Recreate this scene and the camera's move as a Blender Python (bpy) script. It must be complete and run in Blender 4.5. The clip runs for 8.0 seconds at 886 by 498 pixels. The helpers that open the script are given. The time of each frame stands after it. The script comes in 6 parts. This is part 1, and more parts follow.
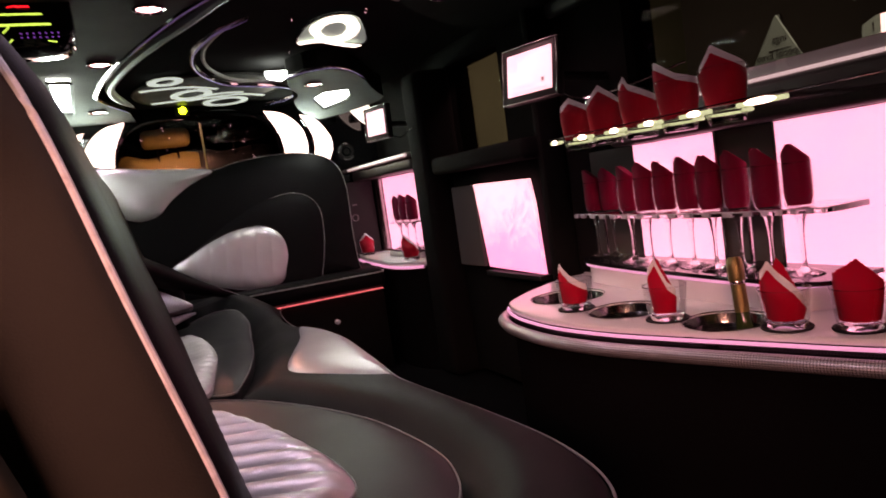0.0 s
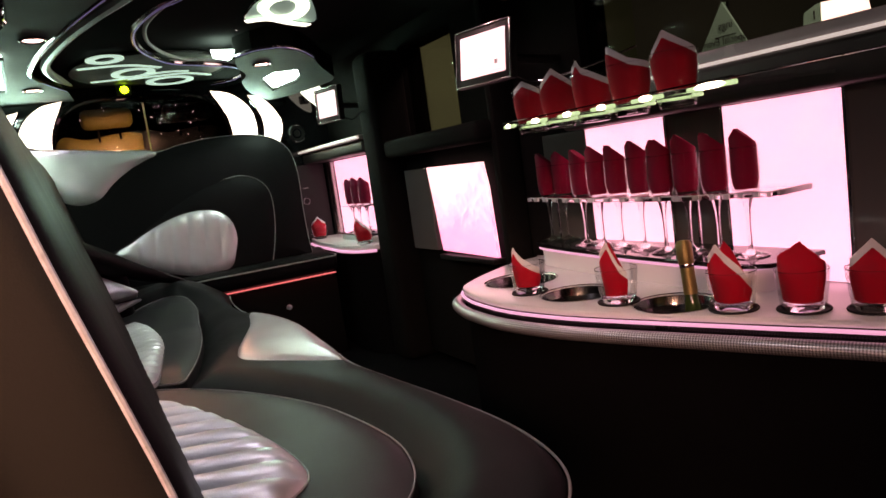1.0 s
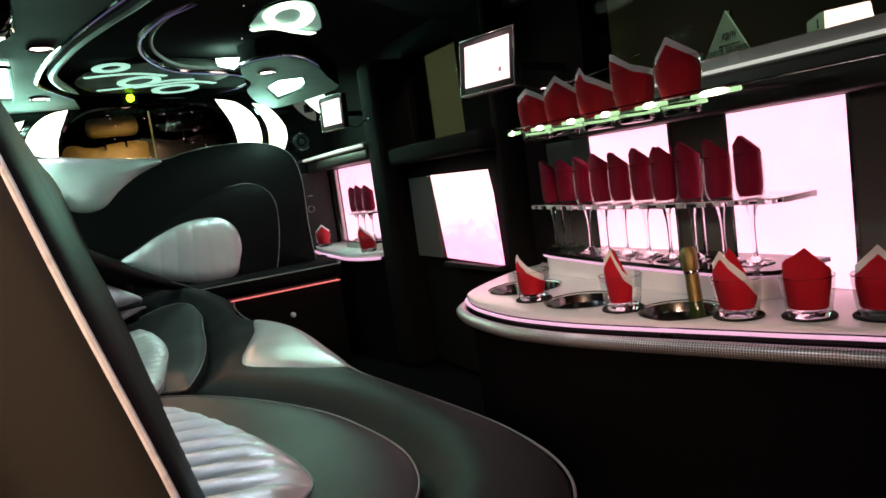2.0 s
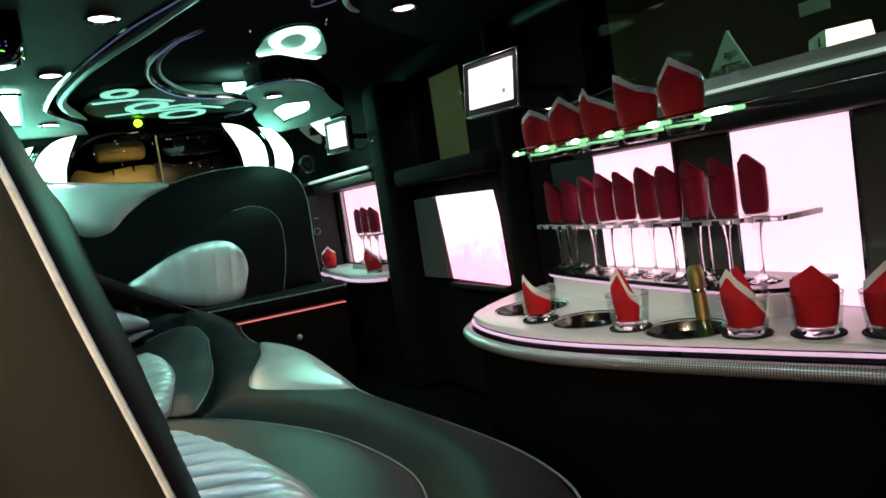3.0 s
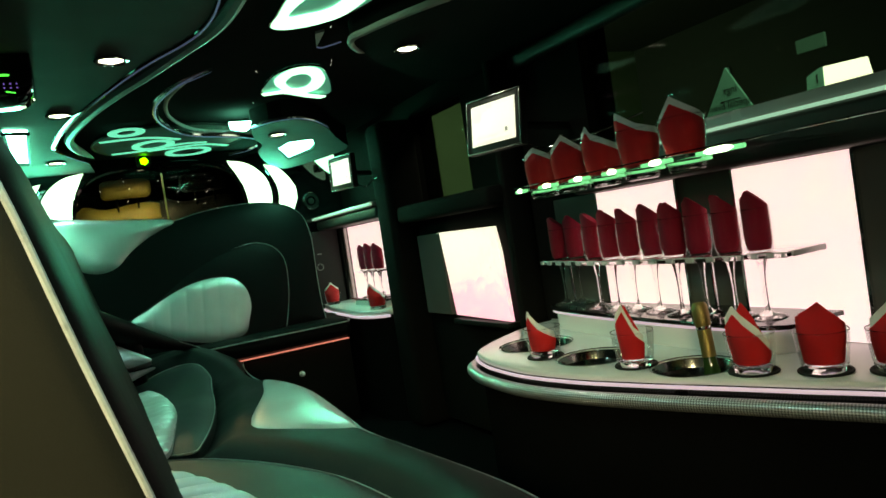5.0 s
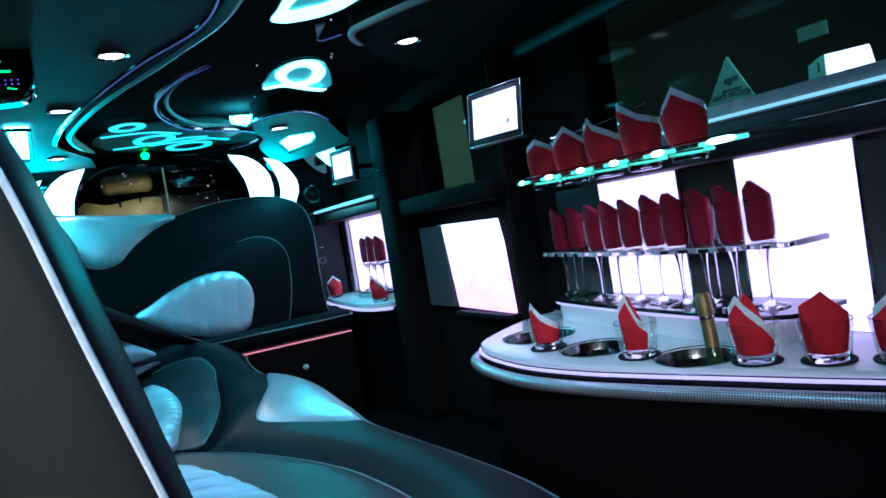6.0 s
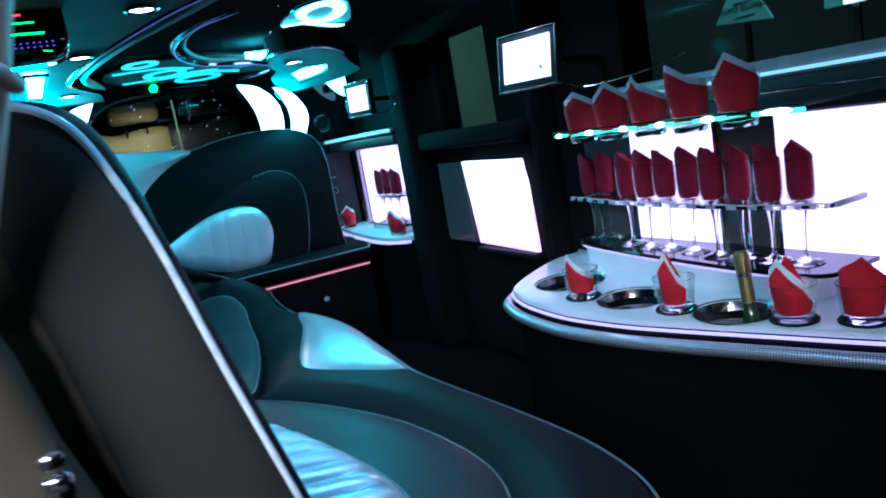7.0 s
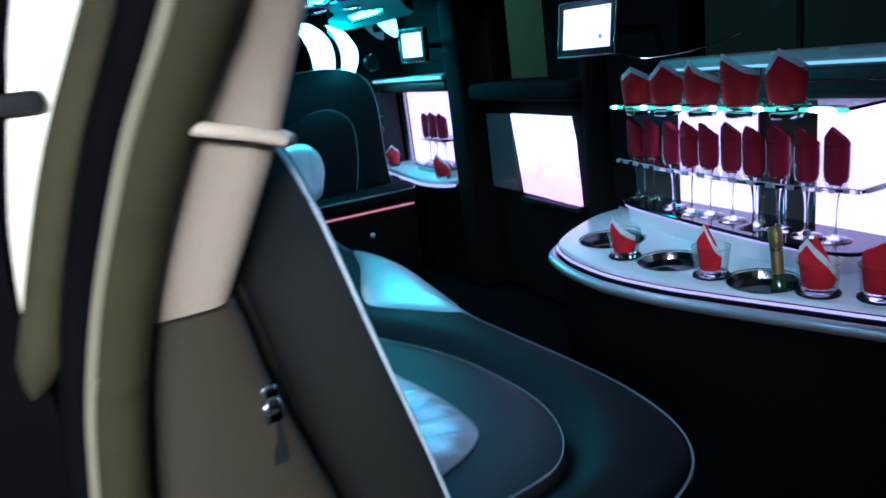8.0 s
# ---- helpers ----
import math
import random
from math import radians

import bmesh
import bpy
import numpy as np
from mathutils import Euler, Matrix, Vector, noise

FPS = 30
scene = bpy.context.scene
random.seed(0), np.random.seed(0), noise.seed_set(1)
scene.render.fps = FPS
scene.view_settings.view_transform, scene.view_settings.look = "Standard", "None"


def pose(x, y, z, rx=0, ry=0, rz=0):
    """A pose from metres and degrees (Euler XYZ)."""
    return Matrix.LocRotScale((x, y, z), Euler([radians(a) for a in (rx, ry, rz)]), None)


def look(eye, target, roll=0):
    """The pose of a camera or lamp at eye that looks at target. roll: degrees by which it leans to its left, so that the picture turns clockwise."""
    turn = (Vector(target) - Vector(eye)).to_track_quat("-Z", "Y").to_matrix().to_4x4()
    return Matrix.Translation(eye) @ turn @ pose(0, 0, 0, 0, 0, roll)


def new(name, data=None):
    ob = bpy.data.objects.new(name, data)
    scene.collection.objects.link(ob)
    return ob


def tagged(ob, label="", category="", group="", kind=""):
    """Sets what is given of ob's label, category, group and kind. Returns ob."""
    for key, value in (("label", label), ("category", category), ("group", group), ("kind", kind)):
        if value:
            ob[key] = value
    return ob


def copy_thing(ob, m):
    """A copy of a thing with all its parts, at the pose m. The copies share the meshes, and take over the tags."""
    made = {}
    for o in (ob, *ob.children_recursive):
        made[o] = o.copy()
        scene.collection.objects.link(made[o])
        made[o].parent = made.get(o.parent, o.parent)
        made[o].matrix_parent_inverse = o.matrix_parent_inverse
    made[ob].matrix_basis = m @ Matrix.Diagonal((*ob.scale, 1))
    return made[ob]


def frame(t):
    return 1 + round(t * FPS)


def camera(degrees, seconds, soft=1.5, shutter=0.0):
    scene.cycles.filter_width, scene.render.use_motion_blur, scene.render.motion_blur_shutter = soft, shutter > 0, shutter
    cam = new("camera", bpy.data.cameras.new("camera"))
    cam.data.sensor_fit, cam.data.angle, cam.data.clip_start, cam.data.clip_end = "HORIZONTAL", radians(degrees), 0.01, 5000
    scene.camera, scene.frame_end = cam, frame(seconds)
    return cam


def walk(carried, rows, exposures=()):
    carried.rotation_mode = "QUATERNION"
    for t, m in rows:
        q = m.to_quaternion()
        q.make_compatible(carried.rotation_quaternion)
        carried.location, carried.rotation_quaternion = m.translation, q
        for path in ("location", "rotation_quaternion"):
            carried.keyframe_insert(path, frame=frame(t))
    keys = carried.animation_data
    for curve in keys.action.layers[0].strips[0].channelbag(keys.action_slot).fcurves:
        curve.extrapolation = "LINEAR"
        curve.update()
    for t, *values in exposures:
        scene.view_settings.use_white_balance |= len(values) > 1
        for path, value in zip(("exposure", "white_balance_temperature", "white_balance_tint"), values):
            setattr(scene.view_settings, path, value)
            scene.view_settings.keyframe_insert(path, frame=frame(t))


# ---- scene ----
cam = camera(65.95, 8.0, soft=1.6, shutter=0.7)
PATH = [
    (0, (0.0094, 0.0043, 0.755), (0.8157, 1.8256, 0.5742), -8.13),
    (0.5, (0.0123, 0.0091, 0.7566), (0.8834, 1.7943, 0.524), -7.91),
    (1, (0.0146, 0.0162, 0.7558), (0.9336, 1.7751, 0.5074), -7.97),
    (2.5, (0.0114, 0.0153, 0.7519), (0.9237, 1.7844, 0.5572), -8.09),
    (3, (0.0108, 0.0145, 0.7522), (0.9211, 1.7882, 0.5927), -8.50),
    (3.5, (0.0116, 0.0139, 0.7505), (0.9229, 1.79, 0.6275), -8.76),
    (4, (0.0123, 0.0148, 0.7506), (0.9363, 1.7865, 0.6664), -8.61),
    (4.5, (0.0099, 0.0136, 0.7563), (0.9276, 1.7897, 0.6995), -8.57),
    (6, (0.0049, 0.0131, 0.7602), (0.9174, 1.7909, 0.6787), -9.17),
    (6.5, (-0.0176, 0.0258, 0.8014), (0.8475, 1.8188, 0.6102), -9.21),
    (7, (-0.0826, 0.0353, 0.881), (0.7988, 1.7966, 0.5329), -9.96),
    (7.5, (-0.1247, 0.0281, 0.9381), (0.6857, 1.8004, 0.4885), -10.09),
    (8, (-0.215, -0.0559, 0.9869), (0.5657, 1.7045, 0.4472), -7.53),
]
# white balance carries the cabin lights' colour change: warm at first, green, then cool
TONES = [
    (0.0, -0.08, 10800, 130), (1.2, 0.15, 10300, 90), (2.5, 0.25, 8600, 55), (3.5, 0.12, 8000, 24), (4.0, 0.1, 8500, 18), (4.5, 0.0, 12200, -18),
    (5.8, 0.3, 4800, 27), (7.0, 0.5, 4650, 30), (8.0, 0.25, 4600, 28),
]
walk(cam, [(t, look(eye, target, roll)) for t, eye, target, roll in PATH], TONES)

# ---- world and large lights ----
world = bpy.data.worlds.new("garage_air")
world.use_nodes = True
world.node_tree.nodes["Background"].inputs[0].default_value = (0.75, 0.8, 0.7, 1)
world.node_tree.nodes["Background"].inputs[1].default_value = 0.02
scene.world = world
SPOT_WATTS = 0.75
GLOW = (0.115, 0.76, 0.64)      # cabin cove colour


# ---- materials ----
def nodes_of(name):
    m = bpy.data.materials.new(name)
    m.use_nodes = True
    nt = m.node_tree
    return m, nt, nt.nodes["Principled BSDF"]


def surface(name, color, rough=0.5, metal=0.0, vary=0.25, scale=12.0, grain=0.0, grain_scale=300.0, coat=0.0, spec=0.5):
    """Base colour with slow stains and fine grain, roughness wear and a fine bump."""
    m, nt, b = nodes_of(name)
    tc = nt.nodes.new("ShaderNodeTexCoord")
    big, fine = nt.nodes.new("ShaderNodeTexNoise"), nt.nodes.new("ShaderNodeTexNoise")
    big.inputs["Scale"].default_value, big.inputs["Detail"].default_value = scale, 5
    fine.inputs["Scale"].default_value, fine.inputs["Detail"].default_value = grain_scale, 3
    ramp = nt.nodes.new("ShaderNodeMixRGB")
    ramp.inputs[1].default_value = (*[c * (1 - vary) for c in color], 1)
    ramp.inputs[2].default_value = (*[min(1, c * (1 + vary)) for c in color], 1)
    nt.links.new(tc.outputs["Object"], big.inputs["Vector"])
    nt.links.new(tc.outputs["Object"], fine.inputs["Vector"])
    nt.links.new(big.outputs["Fac"], ramp.inputs[0])
    nt.links.new(ramp.outputs[0], b.inputs["Base Color"])
    rr = nt.nodes.new("ShaderNodeMapRange")
    rr.inputs["To Min"].default_value, rr.inputs["To Max"].default_value = max(0.02, rough - 0.1 * rough - 0.02), min(1, rough + 0.25 * rough)
    nt.links.new(big.outputs["Fac"], rr.inputs["Value"])
    nt.links.new(rr.outputs[0], b.inputs["Roughness"])
    b.inputs["Metallic"].default_value = metal
    b.inputs["Coat Weight"].default_value = coat
    b.inputs["Specular IOR Level"].default_value = spec
    if grain:
        bump = nt.nodes.new("ShaderNodeBump")
        bump.inputs["Strength"].default_value, bump.inputs["Distance"].default_value = grain, 0.001
        nt.links.new(fine.outputs["Fac"], bump.inputs["Height"])
        nt.links.new(bump.outputs[0], b.inputs["Normal"])
    return m


def leather(name, color, rough=0.4, metal=0.0, spec=0.5):
    """Vinyl or leather with a pebbled grain."""
    m, nt, b = nodes_of(name)
    tc = nt.nodes.new("ShaderNodeTexCoord")
    cell, big = nt.nodes.new("ShaderNodeTexVoronoi"), nt.nodes.new("ShaderNodeTexNoise")
    cell.inputs["Scale"].default_value, big.inputs["Scale"].default_value = 420.0, 7.0
    big.inputs["Detail"].default_value = 6
    mix = nt.nodes.new("ShaderNodeMixRGB")
    mix.inputs[1].default_value = (*[c * 0.72 for c in color], 1)
    mix.inputs[2].default_value = (*[min(1, c * 1.25) for c in color], 1)
    rr = nt.nodes.new("ShaderNodeMapRange")
    rr.inputs["To Min"].default_value, rr.inputs["To Max"].default_value = rough - 0.07, rough + 0.12
    bump = nt.nodes.new("ShaderNodeBump")
    bump.inputs["Strength"].default_value, bump.inputs["Distance"].default_value = 0.25, 0.0006
    for tex in (cell, big):
        nt.links.new(tc.outputs["Object"], tex.inputs["Vector"])
    nt.links.new(big.outputs["Fac"], mix.inputs[0])
    nt.links.new(mix.outputs[0], b.inputs["Base Color"])
    nt.links.new(big.outputs["Fac"], rr.inputs["Value"])
    nt.links.new(rr.outputs[0], b.inputs["Roughness"])
    nt.links.new(cell.outputs["Distance"], bump.inputs["Height"])
    nt.links.new(bump.outputs[0], b.inputs["Normal"])
    b.inputs["Metallic"].default_value = metal
    b.inputs["Specular IOR Level"].default_value = spec
    return m


def glowing(name, color, strength, second=None, scale=4.0):
    """A surface that gives off light; second: a colour that it drifts to in soft clouds."""
    m, nt, b = nodes_of(name)
    b.inputs["Base Color"].default_value = (*[0.6 * c for c in color], 1)
    b.inputs["Emission Color"].default_value = (*color, 1)
    b.inputs["Emission Strength"].default_value = strength
    if second:
        tc, n, mix = nt.nodes.new("ShaderNodeTexCoord"), nt.nodes.new("ShaderNodeTexNoise"), nt.nodes.new("ShaderNodeMixRGB")
        n.inputs["Scale"].default_value, n.inputs["Detail"].default_value, n.inputs["Distortion"].default_value = scale, 5, 1.2
        mix.inputs[1].default_value, mix.inputs[2].default_value = (*color, 1), (*second, 1)
        nt.links.new(tc.outputs["Object"], n.inputs["Vector"])
        nt.links.new(n.outputs["Fac"], mix.inputs[0])
        nt.links.new(mix.outputs[0], b.inputs["Emission Color"])
    return m


def clear(name, tint=(0.97, 0.98, 0.97), rough=0.02, ior=1.5, gloss=1.0):
    """Thin clear glass: see-through, with gloss that grows towards the edge."""
    m, nt, b = nodes_of(name)
    nt.nodes.remove(b)
    out = nt.nodes["Material Output"]
    tr, gl, fr, mix = (nt.nodes.new("ShaderNode" + k) for k in ("BsdfTransparent", "BsdfGlossy", "Fresnel", "MixShader"))
    tr.inputs[0].default_value = (*tint, 1)
    gl.inputs["Roughness"].default_value = rough
    fr.inputs["IOR"].default_value = ior
    thin = nt.nodes.new("ShaderNodeMath")
    thin.operation = "MULTIPLY"
    thin.inputs[1].default_value = gloss
    nt.links.new(fr.outputs[0], thin.inputs[0])
    nt.links.new(thin.outputs[0], mix.inputs[0])
    nt.links.new(tr.outputs[0], mix.inputs[1])
    nt.links.new(gl.outputs[0], mix.inputs[2])
    nt.links.new(mix.outputs[0], out.inputs["Surface"])
    return m


def perforated(name, pitch=0.0052, strength=1.75):
    """A white sheet with a hexagon of round holes over a lit pink diffuser (plane y, z)."""
    m, nt, b = nodes_of(name)
    L, N = nt.links.new, nt.nodes.new

    def mth(op, a, c=None):
        n = N("ShaderNodeMath")
        n.operation = op
        for k, v in enumerate((a, c)):
            if v is not None:
                if isinstance(v, (int, float)):
                    n.inputs[k].default_value = v
                else:
                    L(v, n.inputs[k])
        return n.outputs[0]
    tc, sep = N("ShaderNodeTexCoord"), N("ShaderNodeSeparateXYZ")
    L(tc.outputs["Object"], sep.inputs[0])
    u, v = mth("DIVIDE", sep.outputs[1], pitch), mth("DIVIDE", sep.outputs[2], pitch * 1.732)

    def lattice(off):
        a = mth("SUBTRACT", mth("FRACT", mth("ADD", u, off + 200.0)), 0.5)
        c = mth("MULTIPLY", mth("SUBTRACT", mth("FRACT", mth("ADD", v, off + 200.0)), 0.5), 1.732)
        return mth("ADD", mth("MULTIPLY", a, a), mth("MULTIPLY", c, c))
    hole = mth("LESS_THAN", mth("MINIMUM", lattice(0.0), lattice(0.5)), 0.115)
    cloud, tint = N("ShaderNodeTexNoise"), N("ShaderNodeMixRGB")
    cloud.inputs["Scale"].default_value, cloud.inputs["Detail"].default_value, cloud.inputs["Distortion"].default_value = 6.0, 5, 1.0
    L(tc.outputs["Object"], cloud.inputs["Vector"])
    L(cloud.outputs["Fac"], tint.inputs[0])
    tint.inputs[1].default_value, tint.inputs[2].default_value = (0.94, 0.60, 0.95, 1), (0.96, 0.84, 0.94, 1)
    L(tint.outputs[0], b.inputs["Emission Color"])
    rng = N("ShaderNodeMapRange")
    rng.inputs["To Min"].default_value, rng.inputs["To Max"].default_value = 0.20 * strength, 1.22 * strength
    L(hole, rng.inputs["Value"])
    L(rng.outputs[0], b.inputs["Emission Strength"])
    b.inputs["Base Color"].default_value = (0.5, 0.48, 0.5, 1)
    b.inputs["Roughness"].default_value = 0.5
    return m


def marbled(name, low, high, z0, z1, strength):
    """A lit panel whose colour runs from low to high, broken by swirls."""
    m, nt, b = nodes_of(name)
    L, N = nt.links.new, nt.nodes.new
    geo, sep, rng, n, add, mix = (N("ShaderNode" + k) for k in ("NewGeometry", "SeparateXYZ", "MapRange", "TexNoise", "Math", "MixRGB"))
    L(geo.outputs["Position"], sep.inputs[0])
    L(sep.outputs[2], rng.inputs["Value"])
    rng.inputs["From Min"].default_value, rng.inputs["From Max"].default_value = z0, z1
    rng.inputs["To Min"].default_value, rng.inputs["To Max"].default_value = -0.75, 0.75
    L(geo.outputs["Position"], n.inputs["Vector"])
    n.inputs["Scale"].default_value, n.inputs["Detail"].default_value, n.inputs["Distortion"].default_value = 14.0, 4, 2.5
    L(rng.outputs[0], add.inputs[0])
    add.use_clamp = True
    gain = N("ShaderNodeMapRange")
    gain.clamp = False
    gain.inputs["From Min"].default_value, gain.inputs["From Max"].default_value = 0.36, 0.66
    L(n.outputs["Fac"], gain.inputs["Value"])
    L(gain.outputs[0], add.inputs[1])
    L(add.outputs[0], mix.inputs[0])
    mix.inputs[1].default_value, mix.inputs[2].default_value = (*low, 1), (*high, 1)
    L(mix.outputs[0], b.inputs["Emission Color"])
    b.inputs["Emission Strength"].default_value = strength
    b.inputs["Base Color"].default_value = (0.5, 0.5, 0.5, 1)
    return m


def woven(name):
    """Silver twill weave laid along the bar's bumper, by its own u (length) and v (girth) in metres."""
    m, nt, b = nodes_of(name)
    tc, mp, ch, bump, big, dull = (nt.nodes.new("ShaderNode" + k) for k in ("TexCoord", "Mapping", "TexChecker", "Bump", "TexNoise", "MixRGB"))
    mp.inputs["Rotation"].default_value = (0.0, 0.0, radians(45))
    ch.inputs["Scale"].default_value = 300.0
    ch.inputs[1].default_value, ch.inputs[2].default_value = (0.92, 0.92, 0.92, 1), (0.30, 0.30, 0.30, 1)
    big.inputs["Scale"].default_value = 9.0
    dull.blend_type = "MULTIPLY"
    dull.inputs[0].default_value = 0.45
    nt.links.new(tc.outputs["UV"], mp.inputs[0])
    nt.links.new(mp.outputs[0], ch.inputs[0])
    nt.links.new(tc.outputs["Object"], big.inputs["Vector"])
    nt.links.new(ch.outputs[0], dull.inputs[1])
    nt.links.new(big.outputs["Fac"], dull.inputs[2])
    nt.links.new(dull.outputs[0], b.inputs["Base Color"])
    nt.links.new(ch.outputs["Fac"], bump.inputs["Height"])
    bump.inputs["Strength"].default_value, bump.inputs["Distance"].default_value = 0.5, 0.001
    nt.links.new(bump.outputs[0], b.inputs["Normal"])
    b.inputs["Metallic"].default_value, b.inputs["Roughness"].default_value = 0.75, 0.34
    return m


def unrolled(bm, path, r, seg):
    """Gives a tube u along its length and v round its girth, in metres."""
    layer = bm.loops.layers.uv.new("length_girth")
    run = [0.0]
    for a, b in zip(path, path[1:]):
        run.append(run[-1] + (Vector(b) - Vector(a)).length)
    bm.verts.index_update()
    for f in bm.faces:
        ks = [v.index % seg for v in f.verts]
        wrap = 0 in ks and seg - 1 in ks and len(ks) == 4
        for lp in f.loops:
            i, k = divmod(lp.vert.index, seg)
            lp[layer].uv = (run[i], 2 * math.pi * r * (seg if wrap and k == 0 else k) / seg)
    return bm


M_BLACK = leather("black_leather", (0.0040, 0.0040, 0.0044), 0.50, spec=0.06)
M_CHAR = leather("charcoal_leather", (0.0035, 0.0048, 0.0051), 0.48, spec=0.085)
M_END = leather("grey_end_leather", (0.0200, 0.0212, 0.0180), 0.72, spec=0.22)
M_TAUPE = surface("taupe_plastic", (0.050, 0.039, 0.020), 0.6, vary=0.12, scale=9, grain=0.25, grain_scale=600)
M_WELL = surface("dark_steel", (0.2, 0.2, 0.19), 0.16, 1.0, vary=0.2, scale=30)
M_GREY = leather("grey_leather", (0.0155, 0.0196, 0.0206), 0.46, spec=0.24)
M_SILVER = leather("silver_vinyl", (0.58, 0.59, 0.59), 0.31, 0.55)
M_PIPE = surface("white_piping", (0.24, 0.24, 0.235), 0.4)
M_PIPEB = surface("silver_piping", (0.62, 0.70, 0.74), 0.28, vary=0.3, scale=120)
M_CARPET = surface("black_carpet", (0.0045, 0.0045, 0.0047), 0.95, grain=0.8, grain_scale=700, spec=0.0)
M_FELT = surface("black_felt", (0.0065, 0.0068, 0.0065), 0.9, grain=0.4, grain_scale=800, spec=0.05)
M_CEIL = surface("black_lacquer", (0.018, 0.018, 0.018), 0.5, vary=0.1, spec=0.0)
M_TRIM = surface("black_trim", (0.008, 0.008, 0.008), 0.5, grain=0.2, spec=0.25)
M_PAD = leather("padded_black_leather", (0.017, 0.018, 0.017), 0.45, spec=0.4)
M_SATIN = surface("satin_grey_trim", (0.36, 0.35, 0.33), 0.45, vary=0.15, scale=20)
M_GLOSS = surface("black_gloss", (0.006, 0.006, 0.007), 0.05, vary=0.1)
M_MIRROR = surface("smoked_mirror", (0.15, 0.147, 0.14), 0.07, 0.35, vary=0.08, scale=6)
M_CHROME = surface("chrome", (0.75, 0.75, 0.76), 0.12, 1.0, vary=0.05)
M_STEEL = surface("brushed_steel", (0.36, 0.36, 0.35), 0.22, 1.0, vary=0.15, scale=40, grain=0.1)
M_SOLID = surface("white_solid_top", (0.80, 0.82, 0.81), 0.22, vary=0.06, scale=8, coat=0.3)
M_HEAD = surface("headliner", (0.046, 0.046, 0.045), 0.75, vary=0.15, grain=0.4, grain_scale=900)
M_CREAM = surface("cream_plastic", (0.56, 0.46, 0.32), 0.55, vary=0.1, scale=9, grain=0.25, grain_scale=600)
M_OLIVE_LIP = surface("pale_seal_lip", (0.27, 0.25, 0.15), 0.5, vary=0.2, scale=30)
# both greens hold the tint of reflections in the bar window
M_GREEN = surface("green_reflected_board", (0.20, 0.60, 0.48), 0.8, vary=0.08)
M_LEAF = surface("dim_green_reflection", (0.07, 0.20, 0.15), 0.8, vary=0.2)
M_OLIVE = surface("rubber_seal", (0.046, 0.040, 0.018), 0.65, vary=0.3, scale=25, grain=0.3, spec=0.12)
M_BODY = surface("white_car_paint", (0.75, 0.74, 0.70), 0.25, vary=0.05, coat=0.6)
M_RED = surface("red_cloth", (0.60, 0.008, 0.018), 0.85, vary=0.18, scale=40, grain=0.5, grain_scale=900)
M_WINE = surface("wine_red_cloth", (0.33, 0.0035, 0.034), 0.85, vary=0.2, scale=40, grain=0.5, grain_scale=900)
M_WHITE = surface("white_cloth", (0.80, 0.81, 0.80), 0.85, vary=0.06, scale=40, grain=0.5, grain_scale=900)
M_GOLD = surface("gold_foil", (0.30, 0.22, 0.09), 0.5, 1.0, vary=0.25, scale=60, grain=0.5)
M_BOTTLE = surface("dark_green_glass", (0.02, 0.05, 0.015), 0.08, vary=0.1)
M_RUBBER = surface("black_rubber", (0.015, 0.015, 0.015), 0.7, spec=0.2)
M_INK = surface("black_ink", (0.02, 0.02, 0.02), 0.8)
M_TAN = leather("tan_leather", (0.43, 0.37, 0.14), 0.5)
M_SLATE = leather("slate_leather", (0.026, 0.029, 0.034), 0.35)
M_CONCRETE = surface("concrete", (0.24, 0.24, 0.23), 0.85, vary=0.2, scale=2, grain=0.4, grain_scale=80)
# the hall's light is in these tones: pale bounces, dark and green look dim
M_BOUNCE = surface("bounce_plaster", (0.55, 0.54, 0.50), 0.9, vary=0.12, scale=1.5, grain=0.3, grain_scale=60)
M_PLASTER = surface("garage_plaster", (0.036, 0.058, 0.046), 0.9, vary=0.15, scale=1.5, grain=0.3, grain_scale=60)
M_PLASTERN = surface("green_glow_plaster", (0.06, 0.11, 0.06), 0.9, vary=0.2, scale=1.5, grain=0.3, grain_scale=60)
M_GLASS = clear("drinking_glass", ior=1.45, gloss=0.42)
M_RIM = clear("glass_rim", (0.86, 0.88, 0.87), 0.05, 1.5)
# pale colour stands in for bright glints along the acrylic rack
M_EDGE_GLINT = surface("pale_edge_glint", (0.72, 0.73, 0.75), 0.12, vary=0.15, scale=90)
M_EDGE_GLINT.node_tree.nodes["Principled BSDF"].inputs["Transmission Weight"].default_value = 0.45
M_BOARD = surface("grey_sill_board", (0.34, 0.35, 0.36), 0.25, vary=0.1, scale=14)
M_SKIN = surface("cream_door_paint", (0.88, 0.80, 0.58), 0.3, vary=0.05)
M_CRYSTAL = surface("solid_glass", (1, 1, 1), 0.03, vary=0.0)
M_CRYSTAL.node_tree.nodes["Principled BSDF"].inputs["Transmission Weight"].default_value = 1.0
M_ACRYL = clear("acrylic", (0.93, 0.95, 0.95), 0.03, 1.6)
M_TINT = clear("tinted_window", (0.60, 0.66, 0.61), 0.01, 1.12)
M_DIVIDE = clear("smoked_divider", (0.5, 0.5, 0.46), 0.01, 1.2)
M_COVE = glowing("cove_light", GLOW, 34.0)
M_CRESC = glowing("crescent_light", (0.50, 0.90, 0.75), 3.5)
M_LOOP = glowing("loop_light", (0.40, 0.92, 0.76), 2.4)
M_RING = glowing("ring_light", GLOW, 0.95)
M_OVAL = glowing("oval_light_field", GLOW, 0.2)
M_STRIP = glowing("led_strip", (0.66, 0.52, 0.80), 0.75)
